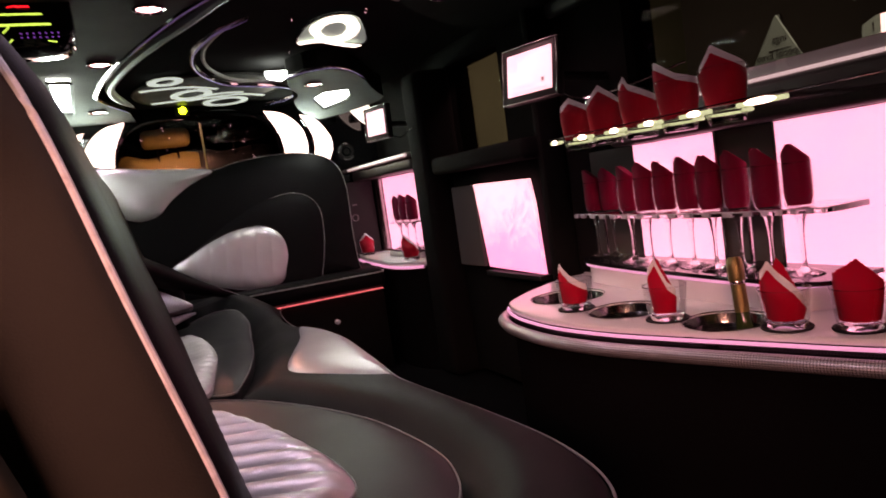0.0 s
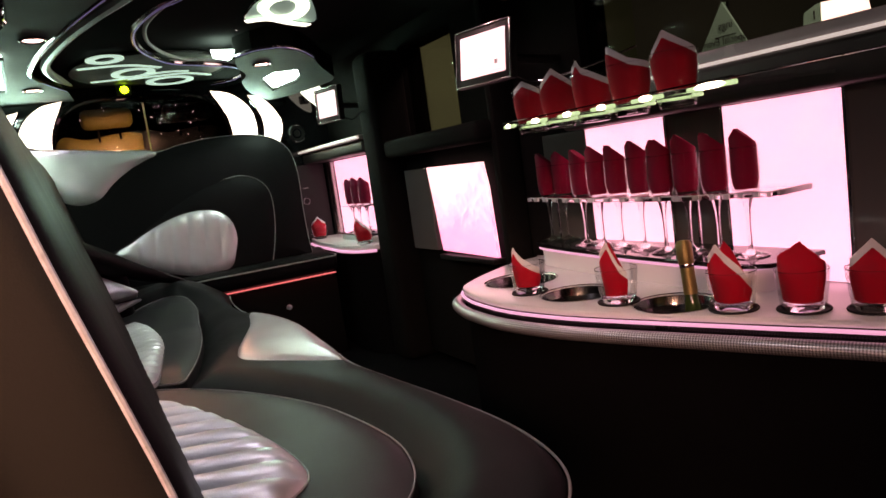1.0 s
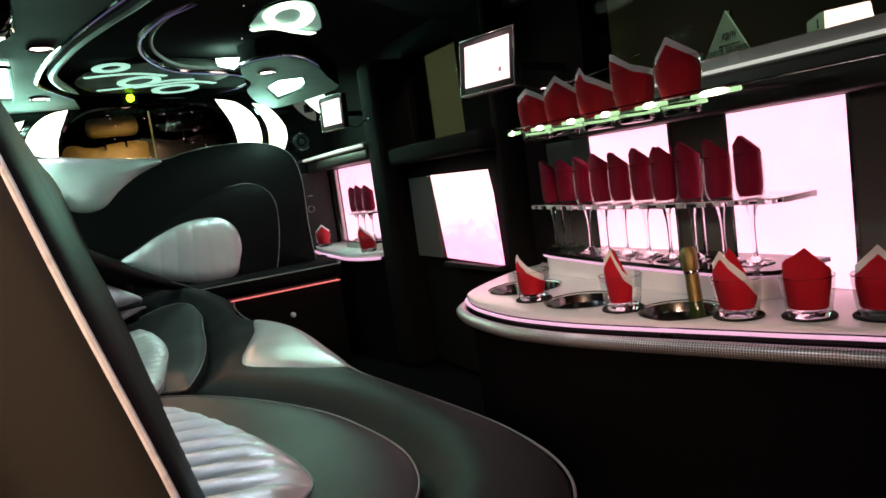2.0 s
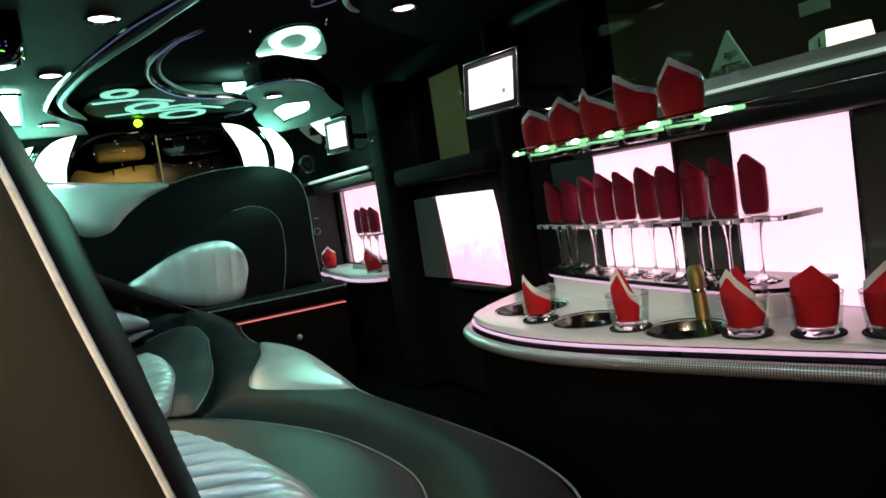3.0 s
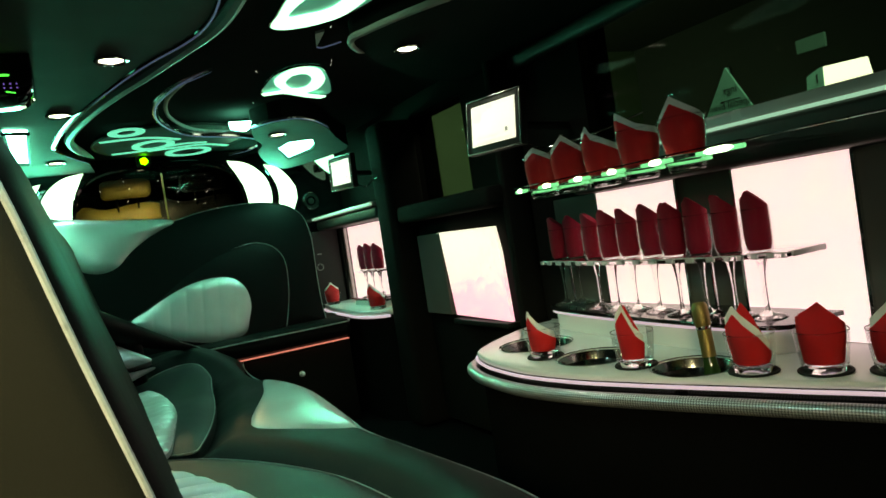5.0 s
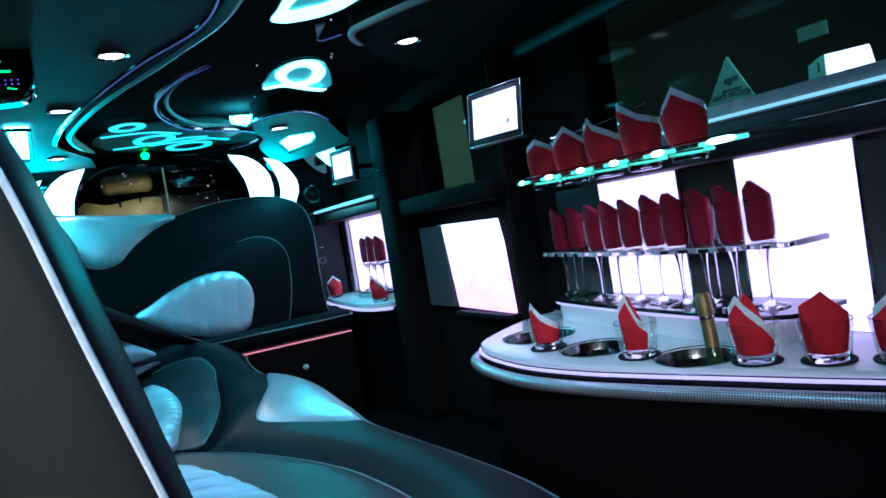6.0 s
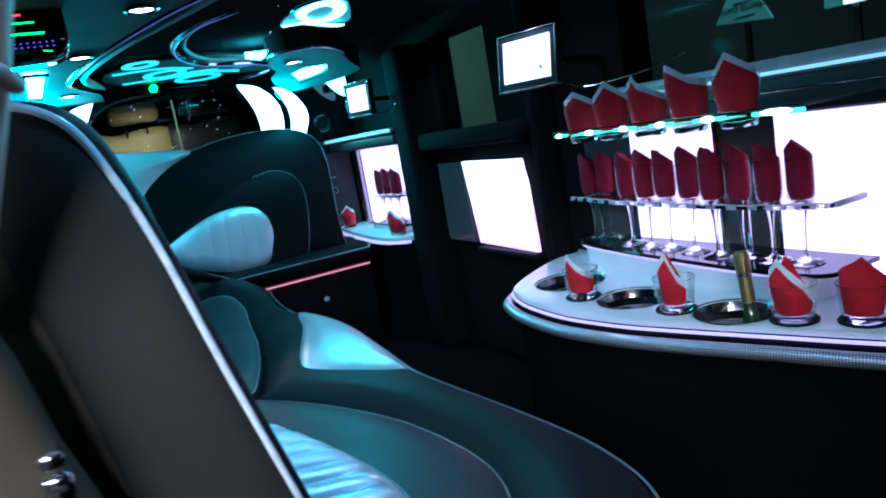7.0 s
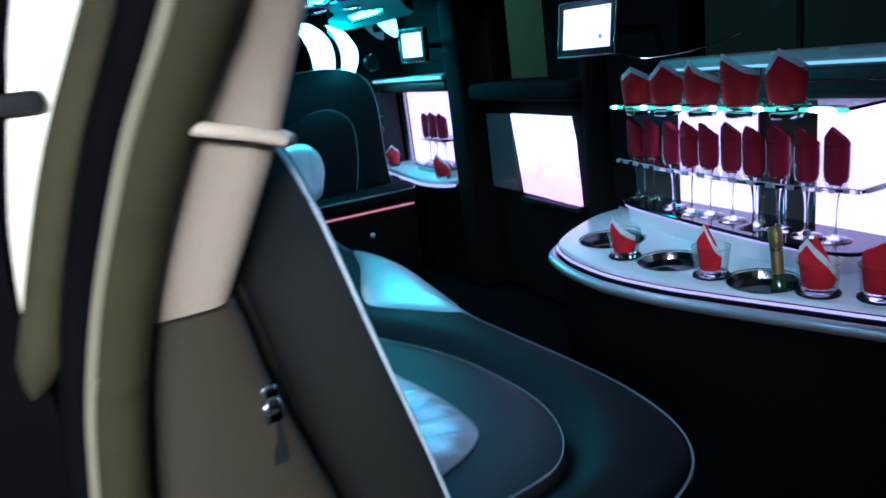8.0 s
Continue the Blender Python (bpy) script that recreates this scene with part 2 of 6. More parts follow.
M_LINE = glowing("dim_led_line", (0.40, 0.90, 0.80), 0.6, (0.5, 0.8, 0.8), 6.0)
M_STRIPR = glowing("sill_led_strip", (1.0, 0.30, 0.30), 0.7)
M_AMBER = glowing("shelf_led", (0.65, 1.0, 0.78), 7.0)
# glow for parts that imitate the LEDs' halo and spill; they are no lamps
M_HALO = glowing("shelf_halo_glow", (0.20, 0.95, 0.50), 0.8)
M_PANEL = perforated("perforated_panel")
M_POCKET = marbled("pocket_panel", (1.0, 0.48, 0.82), (0.95, 0.97, 1.0), 0.45, 0.72, 1.1)
M_SCREEN = glowing("screen", (0.9, 0.95, 1.0), 1.0, (1.0, 1.0, 0.98), 9.0)
M_SCRGREY = glowing("screen_grey", (0.80, 0.82, 0.84), 0.75, (0.95, 0.97, 1.0), 60.0)
M_SCRDARK = glowing("screen_dark", (0.5, 0.52, 0.55), 0.3)
M_LENS = glowing("spot_lens", (1.0, 0.98, 0.94), 9.0)
M_LASER = glowing("laser_lens", (0.06, 1.0, 0.02), 14.0)
M_STAR = glowing("fibre_star", (1, 1, 1), 2.5)
# white glow shared by the added lamps and the reflected board
M_LIT = glowing("added_white_glow", (0.92, 1.0, 0.92), 3.2)


# ---- mesh helpers ----
ORIGIN = {}


def thing(name, label, category, at=(0, 0, 0), group="", kind=""):
    ob = new(name)
    ob.empty_display_size = 0.05
    ob.location = at
    ORIGIN[ob.name] = Vector(at)
    return tagged(ob, label, category, group, kind)


def mesh_of(bm, name, material, smooth=True):
    bmesh.ops.recalc_face_normals(bm, faces=bm.faces)
    me = bpy.data.meshes.new(name)
    bm.to_mesh(me)
    bm.free()
    me.materials.append(material)
    if smooth:
        me.shade_smooth()
        me.set_sharp_from_angle(angle=radians(38))
    return me


def part(name, bm, material, parent, label="", smooth=True):
    """One mesh under a thing or under a part; bm is in world places."""
    top = parent
    while top.parent:
        top = top.parent
    bmesh.ops.translate(bm, verts=bm.verts, vec=-ORIGIN[top.name])
    ob = new(name, mesh_of(bm, name, material, smooth))
    ob.parent = parent
    return tagged(ob, label)


def structure(name, bm, material, label, category="wall", smooth=False, side=None):
    """side: the material of the upright faces, where it differs."""
    me = mesh_of(bm, name, material, smooth)
    if side:
        me.materials.append(side)
        for f in me.polygons:
            if abs(f.normal.z) < 0.5:
                f.material_index = 1
    return tagged(new(name, me), label, category, kind="structure")


def box(bm, lo, hi, bevel=0.0, seg=2, turn=None):
    lo, hi = Vector(lo), Vector(hi)
    got = bmesh.ops.create_cube(bm, size=1.0)["verts"]
    size, mid = hi - lo, (lo + hi) / 2
    for v in got:
        v.co = Vector((v.co.x * size.x, v.co.y * size.y, v.co.z * size.z))
    if bevel:
        edges = list({e for v in got for e in v.link_edges})
        new_geo = bmesh.ops.bevel(bm, geom=edges, offset=bevel, segments=seg, affect="EDGES", profile=0.5)
        got = list({v for f in new_geo["faces"] for v in f.verts} | {v for v in got if v.is_valid})
    for v in got:
        co = v.co
        if turn is not None:
            co = turn @ co
        v.co = co + mid
    return bm


def boxed(lo, hi, bevel=0.0, seg=2, turn=None):
    return box(bmesh.new(), lo, hi, bevel, seg, turn)


def curve(points, steps=8, closed=False):
    """Catmull-Rom through the points."""
    P = [Vector(p) for p in points]
    n, out = len(P), []
    for i in range(n if closed else n - 1):
        if closed:
            a, b, c, d = P[i - 1], P[i], P[(i + 1) % n], P[(i + 2) % n]
        else:
            a, b, c, d = P[max(i - 1, 0)], P[i], P[i + 1], P[min(i + 2, n - 1)]
        for k in range(steps):
            t = k / steps
            out.append(0.5 * (2 * b + (c - a) * t + (2 * a - 5 * b + 4 * c - d) * t * t + (3 * b - a - 3 * c + d) * t ** 3))
    if not closed:
        out.append(P[-1])
    return out


def tube(path, r, seg=8, closed=False, bm=None, flat=1.0, taper=0, radii=None):
    bm = bm or bmesh.new()
    path = [Vector(p) for p in path]
    n, rings, up = len(path), [], Vector((0, 0, 1))
    for i, p in enumerate(path):
        a = path[i - 1] if (i or closed) else p
        b = path[(i + 1) % n] if (i < n - 1 or closed) else p
        d = (b - a).normalized()
        side = d.cross(up if abs(d.z) < 0.95 else Vector((0, 1, 0))).normalized()
        over = side.cross(d).normalized()
        k_r = radii[i] / r if radii else min(1.0, (min(i, n - 1 - i) + 0.6) / taper) if taper else 1.0
        rings.append([bm.verts.new(p + (side * math.cos(q) * r + over * math.sin(q) * r * flat) * k_r)
                      for q in (2 * math.pi * k / seg for k in range(seg))])
    for i in range(n if closed else n - 1):
        A, B = rings[i], rings[(i + 1) % n]
        for k in range(seg):
            bm.faces.new((A[k], A[(k + 1) % seg], B[(k + 1) % seg], B[k]))
    if not closed:
        bm.faces.new(rings[0][::-1])
        bm.faces.new(rings[-1])
    return bm


def lathe(profile, seg=24, at=(0, 0, 0), bm=None, axis=None, ribs=0, rib_depth=0.0, rib_to=0.0):
    """profile: (radius, height) from bottom to top; ribs: flutes below the height rib_to."""
    bm = bm or bmesh.new()
    turn = Vector((0, 0, 1)).rotation_difference(Vector(axis).normalized()).to_matrix() if axis else Matrix.Identity(3)
    rings = []
    for r, h in profile:
        if r < 1e-5:
            rings.append([bm.verts.new(turn @ Vector((0, 0, h)) + Vector(at))])
            continue
        ring = []
        for k in range(seg):
            q = 2 * math.pi * k / seg
            rr = r - (rib_depth * (k % 2) if ribs and h < rib_to else 0)
            ring.append(bm.verts.new(turn @ Vector((rr * math.cos(q), rr * math.sin(q), h)) + Vector(at)))
        rings.append(ring)
    for A, B in zip(rings, rings[1:]):
        for k in range(seg):
            j = (k + 1) % seg
            if len(A) == 1 and len(B) == 1:
                continue
            if len(A) == 1:
                bm.faces.new((A[0], B[j], B[k]))
            elif len(B) == 1:
                bm.faces.new((A[k], A[j], B[0]))
            else:
                bm.faces.new((A[k], A[j], B[j], B[k]))
    return bm


def slab(outline, z0, z1, holes=(), soft=0.0):
    """A plate with that outline (x, y) from z0 to z1, with round holes (x, y, r); soft: a rounded top and bottom edge."""
    bm = bmesh.new()
    outline = [Vector((p[0], p[1])) for p in outline]
    area = sum(a.x * b.y - b.x * a.y for a, b in zip(outline, outline[1:] + outline[:1]))
    if area < 0:
        outline.reverse()
    n = len(outline)
    if soft:
        inner = []
        for i in range(n):
            d = (outline[(i + 1) % n] - outline[i - 1]).normalized()
            inner.append(outline[i] + Vector((-d.y, d.x)) * soft)
        q = [(outline[i] + (inner[i] - outline[i]) * 0.3) for i in range(n)]
        levels = [(inner, z0), (q, z0 + soft * 0.3), (outline, z0 + soft), (outline, z1 - soft), (q, z1 - soft * 0.3), (inner, z1)]
    else:
        levels = [(outline, z0), (outline, z1)]
    rings = [[bm.verts.new((p.x, p.y, z)) for p in ring] for ring, z in levels]
    for A, B in zip(rings, rings[1:]):
        for i in range(n):
            bm.faces.new((A[i], A[(i + 1) % n], B[(i + 1) % n], B[i]))
    tops = [rings[0], rings[-1]]
    hole_rings = []
    for x, y, r in holes:
        lo, hi = ([bm.verts.new((x + r * math.cos(2 * math.pi * k / 32), y + r * math.sin(2 * math.pi * k / 32), z)) for k in range(32)] for z in (z0, z1))
        for k in range(32):
            bm.faces.new((lo[k], lo[(k + 1) % 32], hi[(k + 1) % 32], hi[k]))
        hole_rings.append((lo, hi))
    for side in (0, 1):
        if not holes:
            bm.faces.new(tops[side])
            continue
        edges = []
        for ring in [tops[side]] + [h[side] for h in hole_rings]:
            for i in range(len(ring)):
                e = bm.edges.get((ring[i], ring[(i + 1) % len(ring)]))
                edges.append(e)
        bmesh.ops.triangle_fill(bm, edges=edges, use_beauty=True, use_dissolve=False)
    return bm


def placed(bm, origin, ux, uy, un):
    """Moves a mesh built in (u, v, w) onto a plane in the world."""
    m = Matrix((Vector(ux), Vector(uy), Vector(un))).transposed()
    for v in bm.verts:
        v.co = m @ v.co + Vector(origin)
    return bm


def puff(outline, z, h, rings=12, centre=None, floor=0.0):
    """An upholstered panel: an outline (u, v) swelling to height h."""
    bm = bmesh.new()
    O = [Vector((p[0], p[1])) for p in outline]
    c = Vector(centre) if centre else sum(O, Vector((0, 0))) / len(O)
    made = []
    for k in range(rings):
        s = 1 - k / rings
        ring = []
        for p in O:
            q = c + (p - c) * s
            lift = h * (1 - s ** 4) ** 0.62 if k else 0.0
            ring.append(bm.verts.new((q.x, q.y, z + lift)))
        made.append(ring)
    n = len(O)
    low = [bm.verts.new((p.x, p.y, z - floor - 0.004)) for p in O]
    made.insert(0, low)
    for A, B in zip(made, made[1:]):
        for i in range(n):
            bm.faces.new((A[i], A[(i + 1) % n], B[(i + 1) % n], B[i]))
    mid = bm.verts.new((c.x, c.y, z + h))
    for i in range(n):
        bm.faces.new((made[-1][i], made[-1][(i + 1) % n], mid))
    bm.faces.new(low[::-1])
    return bm


def pleated(outline, z, h, along, pitch, depth):
    """A sewn panel (u, v) with straight pleats that run along a direction."""
    a = Vector(along).normalized()
    n = Vector((-a.y, a.x))
    O = [(Vector(p).dot(a), Vector(p).dot(n)) for p in outline]
    lo, hi = min(p[1] for p in O), max(p[1] for p in O)
    rows_n = max(24, int((hi - lo) / pitch * 12))
    bm, rows = bmesh.new(), []
    for i in range(rows_n + 1):
        s = lo + (hi - lo) * (0.0015 + 0.997 * i / rows_n)
        cuts = [p[0] + (q[0] - p[0]) * (s - p[1]) / (q[1] - p[1]) for p, q in zip(O, O[1:] + O[:1]) if (p[1] > s) != (q[1] > s)]
        u0, u1 = min(cuts), max(cuts)
        row = []
        for k in range(23):
            f = 0.5 - 0.5 * math.cos(math.pi * k / 22)
            u = u0 + (u1 - u0) * f
            side = max(0.0, min(u - u0, u1 - u, s - lo, hi - s))
            dome = h * max(0.0, 1 - max(0.0, 1 - side / 0.05) ** 2) ** 0.6
            rib = depth * (abs(math.sin(math.pi * (s / pitch + 0.06 * math.sin(5.0 * u)))) ** 0.55 - 0.7) * min(1.0, side / 0.02)
            q = a * u + n * s
            row.append(bm.verts.new((q.x, q.y, z + dome + rib)))
        rows.append(row)
    for A, B in zip(rows, rows[1:]):
        for k in range(22):
            bm.faces.new((A[k], A[k + 1], B[k + 1], B[k]))
    rim = rows[0] + [r[-1] for r in rows[1:-1]] + rows[-1][::-1] + [r[0] for r in rows[-2:0:-1]]
    low = [bm.verts.new((v.co.x, v.co.y, z - 0.006)) for v in rim]
    for k in range(len(rim)):
        j = (k + 1) % len(rim)
        bm.faces.new((rim[k], low[k], low[j], rim[j]))
    bm.faces.new(low)
    return bm


def lamp_disc(name, at, watts, size, color=(1, 0.97, 0.92), direction=(0, 0, -1), spread=120):
    d = bpy.data.lights.new(name, "AREA")
    d.shape, d.size, d.energy, d.color, d.spread = "DISK", size, watts, color, radians(spread)
    ob = new(name, d)
    ob.matrix_world = look(at, Vector(at) + Vector(direction))
    return ob


def mirrored(points, axis=0.36):
    return [(2 * axis - p[0], *p[1:]) for p in points]


# ---- the shell of the cabin ----
XL, XR, YF, YB, ZC = -0.27, 1.22, 3.40, -1.05, 1.29
structure("floor", boxed((XL - 0.1, YB, -0.06), (XR + 0.1, 4.6, 0.0)), M_CARPET, "black carpeted cabin floor", "floor")
structure("ceiling", boxed((XL - 0.02, YB, ZC), (XR + 0.02, YF + 0.05, ZC + 0.05)), M_CEIL, "black lacquered cabin ceiling", "ceiling")
structure("wall_rear", boxed((XL - 0.1, YB - 0.06, 0), (XR + 0.1, YB, ZC + 0.05)), M_TRIM, "black trimmed rear end of the cabin")
bm = bmesh.new()
box(bm, (XL - 0.1, 0.675, -0.06), (XL, 4.6, 0.80))
box(bm, (XL - 0.1, 0.675, 0.801), (XL, 0.80, ZC + 0.05))
box(bm, (XL - 0.1, 3.0, 0.801), (XL, 4.6, ZC + 0.05))
box(bm, (XL - 0.1, 0.801, 1.20), (XL, 2.999, ZC + 0.05))
box(bm, (XL - 0.1, YB, -0.06), (XL, YB + 0.04, ZC + 0.05))
structure("wall_left", bm, M_TRIM, "black trimmed side wall behind the long seat")
bm = bmesh.new()
box(bm, (XR, YB, -0.06), (XR + 0.1, 4.6, 0.86))
box(bm, (XR, YB, 0.861), (XR + 0.1, 0.05, ZC + 0.05))
box(bm, (XR, 1.42, 0.861), (XR + 0.1, 2.06, ZC + 0.05))
box(bm, (XR, 2.47, 0.861), (XR + 0.1, 4.6, ZC + 0.05))
box(bm, (XR, 0.051, 1.26), (XR + 0.1, 1.419, ZC + 0.05))
box(bm, (XR, 2.061, 1.215), (XR + 0.1, 2.469, ZC + 0.05))
structure("wall_right", bm, M_FELT, "black trimmed side wall with window openings")
w = structure("window_1", boxed((XR + 0.03, 0.05, 0.86), (XR + 0.038, 1.42, 1.26)), M_TINT, "dark tinted side window above the bar", "window")
w.visible_shadow = False
w = structure("window_2", boxed((XR + 0.03, 2.06, 0.86), (XR + 0.038, 2.47, 1.215)), M_TINT, "dark tinted narrow door window", "window")
w.visible_shadow = False
structure("window_3", boxed((XL - 0.04, 0.80, 0.80), (XL - 0.032, 3.0, 1.20)), M_GLOSS, "black privacy window behind the long seat", "window")

structure("trim_header", boxed((1.184, -0.5, 1.190), (1.2185, 1.71, 1.2355), 0.015, 4), M_PAD, "padded black header roll above the bar window", "trim", True)

# far partition with a wavy divider opening
def partition_hole():
    pts = [(0.02, 0.86), (-0.02, 1.0), (0.0, 1.12), (0.05, 1.19), (0.16, 1.235), (0.36, 1.245), (0.56, 1.235), (0.67, 1.19), (0.72, 1.12), (0.74, 1.0), (0.70, 0.86)]
    return curve([Vector((a, b)) for a, b in pts], 6) + [Vector((0.36, 0.84))]


hole = partition_hole()
bm = bmesh.new()
outer = [Vector(p) for p in ((XL, 0.0), (XR, 0.0), (XR, ZC), (XL, ZC))]
loops = []
for y in (YF, YF + 0.04):
    a = [bm.verts.new((p.x, y, p.y)) for p in outer]
    b = [bm.verts.new((p.x, y, p.y)) for p in hole]
    loops.append((a, b))
    edges = [bm.edges.new((r[i], r[(i + 1) % len(r)])) for r in (a, b) for i in range(len(r))]
    bmesh.ops.triangle_fill(bm, edges=edges, use_beauty=True, use_dissolve=False)
for k in (0, 1):
    A, B = loops[0][k], loops[1][k]
    for i in range(len(A)):
        bm.faces.new((A[i], A[(i + 1) % len(A)], B[(i + 1) % len(A)], B[i]))
structure("wall_partition", bm, M_GLOSS, "black glossy partition with a wavy divider opening")
bm = slab([(p.x, p.y) for p in hole], 0, 0.006)
for v in bm.verts:
    v.co = Vector((v.co.x, YF + 0.02 + v.co.z, v.co.y))
w = structure("window_4", bm, M_DIVIDE, "smoked divider glass in the partition", "window")
w.visible_shadow = False
bm = tube([(p.x, YF - 0.004, p.y) for p in hole[:-1]], 0.014, 8)
structure("trim", bm, M_GLOSS, "black glossy moulding round the divider", "trim", True)

# driver's compartment behind the divider
# added full height across the windscreen, to shut out the lit hall
structure("wall_front", boxed((XL - 0.1, 4.6, -0.06), (XR + 0.1, 4.66, ZC + 0.05)), M_TRIM, "black wall closing off the windscreen end")
structure("roof_front", boxed((XL - 0.1, YF + 0.06, ZC + 0.001), (XR + 0.1, 4.6, ZC + 0.05)), M_FELT, "black roof lining over the front seats", "ceiling")


def front_seat(x, mat_, label):
    t = thing("front_seat", label, "seat", (x, 4.0, 0), "front seats")
    part("seat_cushion", boxed((x - 0.25, 3.95, 0.28), (x + 0.25, 4.45, 0.46), 0.05, 3), mat_, t)
    part("seat_base", boxed((x - 0.2, 3.98, 0.0), (x + 0.2, 4.4, 0.28), 0.01), M_TRIM, t)
    out = curve([Vector(p) for p in ((-0.27, 0.4), (-0.275, 0.90), (-0.265, 1.07), (-0.215, 1.145), (-0.11, 1.122), (0.03, 1.140), (0.14, 1.136), (0.175, 1.09), (0.185, 0.90), (0.18, 0.4))], 5)
    bm = puff([(p.x, p.y) for p in out], 0, 0.05, 8, floor=0.08)
    placed(bm, (x, 3.94, 0), (1, 0, 0), (0, 0.06, 1), (0, -1, 0))
    part("backrest", bm, mat_, t)
    bm = boxed((x - 0.125, 3.92, 1.168), (x + 0.120, 4.02, 1.266), 0.032, 4)
    rest = part("headrest", bm, mat_, t)
    out = [(0.07 * math.cos(2 * math.pi * k / 24) - 0.02, 0.026 * math.sin(2 * math.pi * k / 24)) for k in range(24)]
    part("pad", placed(puff(out, 0, 0.010, 6, floor=0.004), (x, 3.918, 1.232), (1, 0, 0), (0, 0, 1), (0, -1, 0)), mat_, rest, "raised oval pad")
    for d in (-0.05, 0.05):
        part("headrest_post", tube([(x + d, 3.98, 1.06), (x + d, 3.97, 1.19)], 0.007, 8), M_CHROME, t)
    return t


front_seat(0.245, M_TAN, "yellow-tan leather front seat seen through the divider")
front_seat(0.64, M_SLATE, "dark slate leather front seat seen through the divider")
# tan colour stands in for a warm reflection on the pane's edge
structure("trim_pane", boxed((0.368, YF + 0.010, 0.86), (0.374, YF + 0.018, 1.21)), M_TAN, "thin divider pane edge, coloured tan for its warm reflection", "trim")
# made-up lamp, added so that the front seat backs aren't dark
t = thing("added_dome_lamp", "added round lamp that brightens the front seats", "ceiling light", (0.30, 3.66, ZC))
part("glass", lathe([(0.05, 0.0), (0.046, -0.012), (0.03, -0.020), (0, -0.022)], 20, (0.30, 3.66, ZC)), M_LIT, t, "lit glass")
lamp_disc("added_dome_lamp_light", (0.30, 3.66, ZC - 0.03), 5.0, 0.07, (1.0, 0.92, 0.58), spread=170)


# ---- ceiling soffits, trims and lights ----
S_LEFT = [(0.30, -1.0), (0.26, -0.3), (0.20, 0.3), (0.24, 0.8), (0.285, 1.2), (0.284, 1.466), (0.176, 1.757), (0.060, 2.161), (-0.018, 2.541), (-0.024, 2.78), (0.075, 3.108)]
S_IN = [(0.40, -1.0), (0.36, -0.3), (0.30, 0.3), (0.32, 0.8), (0.335, 1.2), (0.325, 1.466), (0.259, 1.697), (0.208, 1.86), (0.149, 2.032), (0.080, 2.276), (0.020, 2.604), (0.030, 2.826), (0.095, 3.09)]
S_RIGHT = [(0.36, 1.80), (0.330, 1.86), (0.286, 1.96), (0.254, 2.18), (0.29, 2.43), (0.40, 2.66), (0.55, 2.75), (0.656, 2.81), (0.735, 2.93), (0.73, 3.12), (0.65, 3.25)]
S_RIGHT2 = [(0.596, 2.50), (0.635, 2.398), (0.685, 2.358), (0.730, 2.349), (0.787, 2.389), (0.847, 2.460), (0.923, 2.586)]
S_NEAR = [(1.10, 1.03), (0.94, 1.09), (0.81, 1.19), (0.736, 1.305), (0.69, 1.397), (0.655, 1.486), (0.641, 1.527), (0.650, 1.57), (0.68, 1.615), (0.72, 1.655), (0.79, 1.74), (0.90, 1.84), (1.02, 1.93)]
left = curve([Vector((*p, 0)) for p in S_LEFT], 8)
bm = slab([(p.x, p.y) for p in left] + [(0.10, YF - 0.003), (XL, YF - 0.003), (XL, -1.0)], 1.237, ZC - 0.002)
structure("ceiling_soffit_left", bm, M_HEAD, "grey headliner soffit with a wavy edge", "ceiling", side=M_GLOSS)
near = curve([Vector((*p, 0)) for p in S_NEAR], 8)
bm = slab([(XR, 1.10)] + [(p.x, p.y) for p in near] + [(XR, 2.0)], 1.237, ZC - 0.002)
structure("ceiling_soffit_near", bm, M_FELT, "black soffit round a downlight above the bar", "ceiling")
far = curve([Vector((*p, 0)) for p in ((0.602, 2.503), (0.64, 2.66), (0.700, 2.79), (0.716, 2.936), (0.80, 3.165), (0.90, 3.33), (0.937, 3.372))], 6)
HATCH = [(0.788, 2.904), (0.809, 2.783), (0.904, 2.755), (0.955, 2.887), (0.965, 2.996), (0.902, 3.155)]


def tilt(y):
    """The height of the far soffit, which falls towards the partition."""
    return 1.215 - 0.045 * min(1.0, max(0.0, (y - 2.6) / 0.8))


bm = bmesh.new()
ring = [(p.x, p.y) for p in far] + [(0.975, 3.345), (1.035, 3.265), (1.105, 3.13), (1.138, 3.02), (1.125, 2.941), (1.065, 2.85), (1.005, 2.752), (0.92, 2.59), (0.844, 2.465), (0.785, 2.395), (0.728, 2.355), (0.68, 2.365), (0.64, 2.404)]
tops = []
for z in (None, ZC - 0.002):
    a = [bm.verts.new((*p, z or tilt(p[1]))) for p in ring]
    b = [bm.verts.new((*p, z or tilt(p[1]))) for p in HATCH]
    tops.append((a, b))
    edges = [bm.edges.new((r[i], r[(i + 1) % len(r)])) for r in (a, b) for i in range(len(r))]
    bmesh.ops.triangle_fill(bm, edges=edges, use_beauty=True, use_dissolve=False)
for k in (0, 1):
    A, B = tops[0][k], tops[1][k]
    for i in range(len(A)):
        bm.faces.new((A[i], A[(i + 1) % len(A)], B[(i + 1) % len(A)], B[i]))
structure("ceiling_soffit_right", bm, M_HEAD, "grey headliner soffit with a lit recess", "ceiling", side=M_FELT)


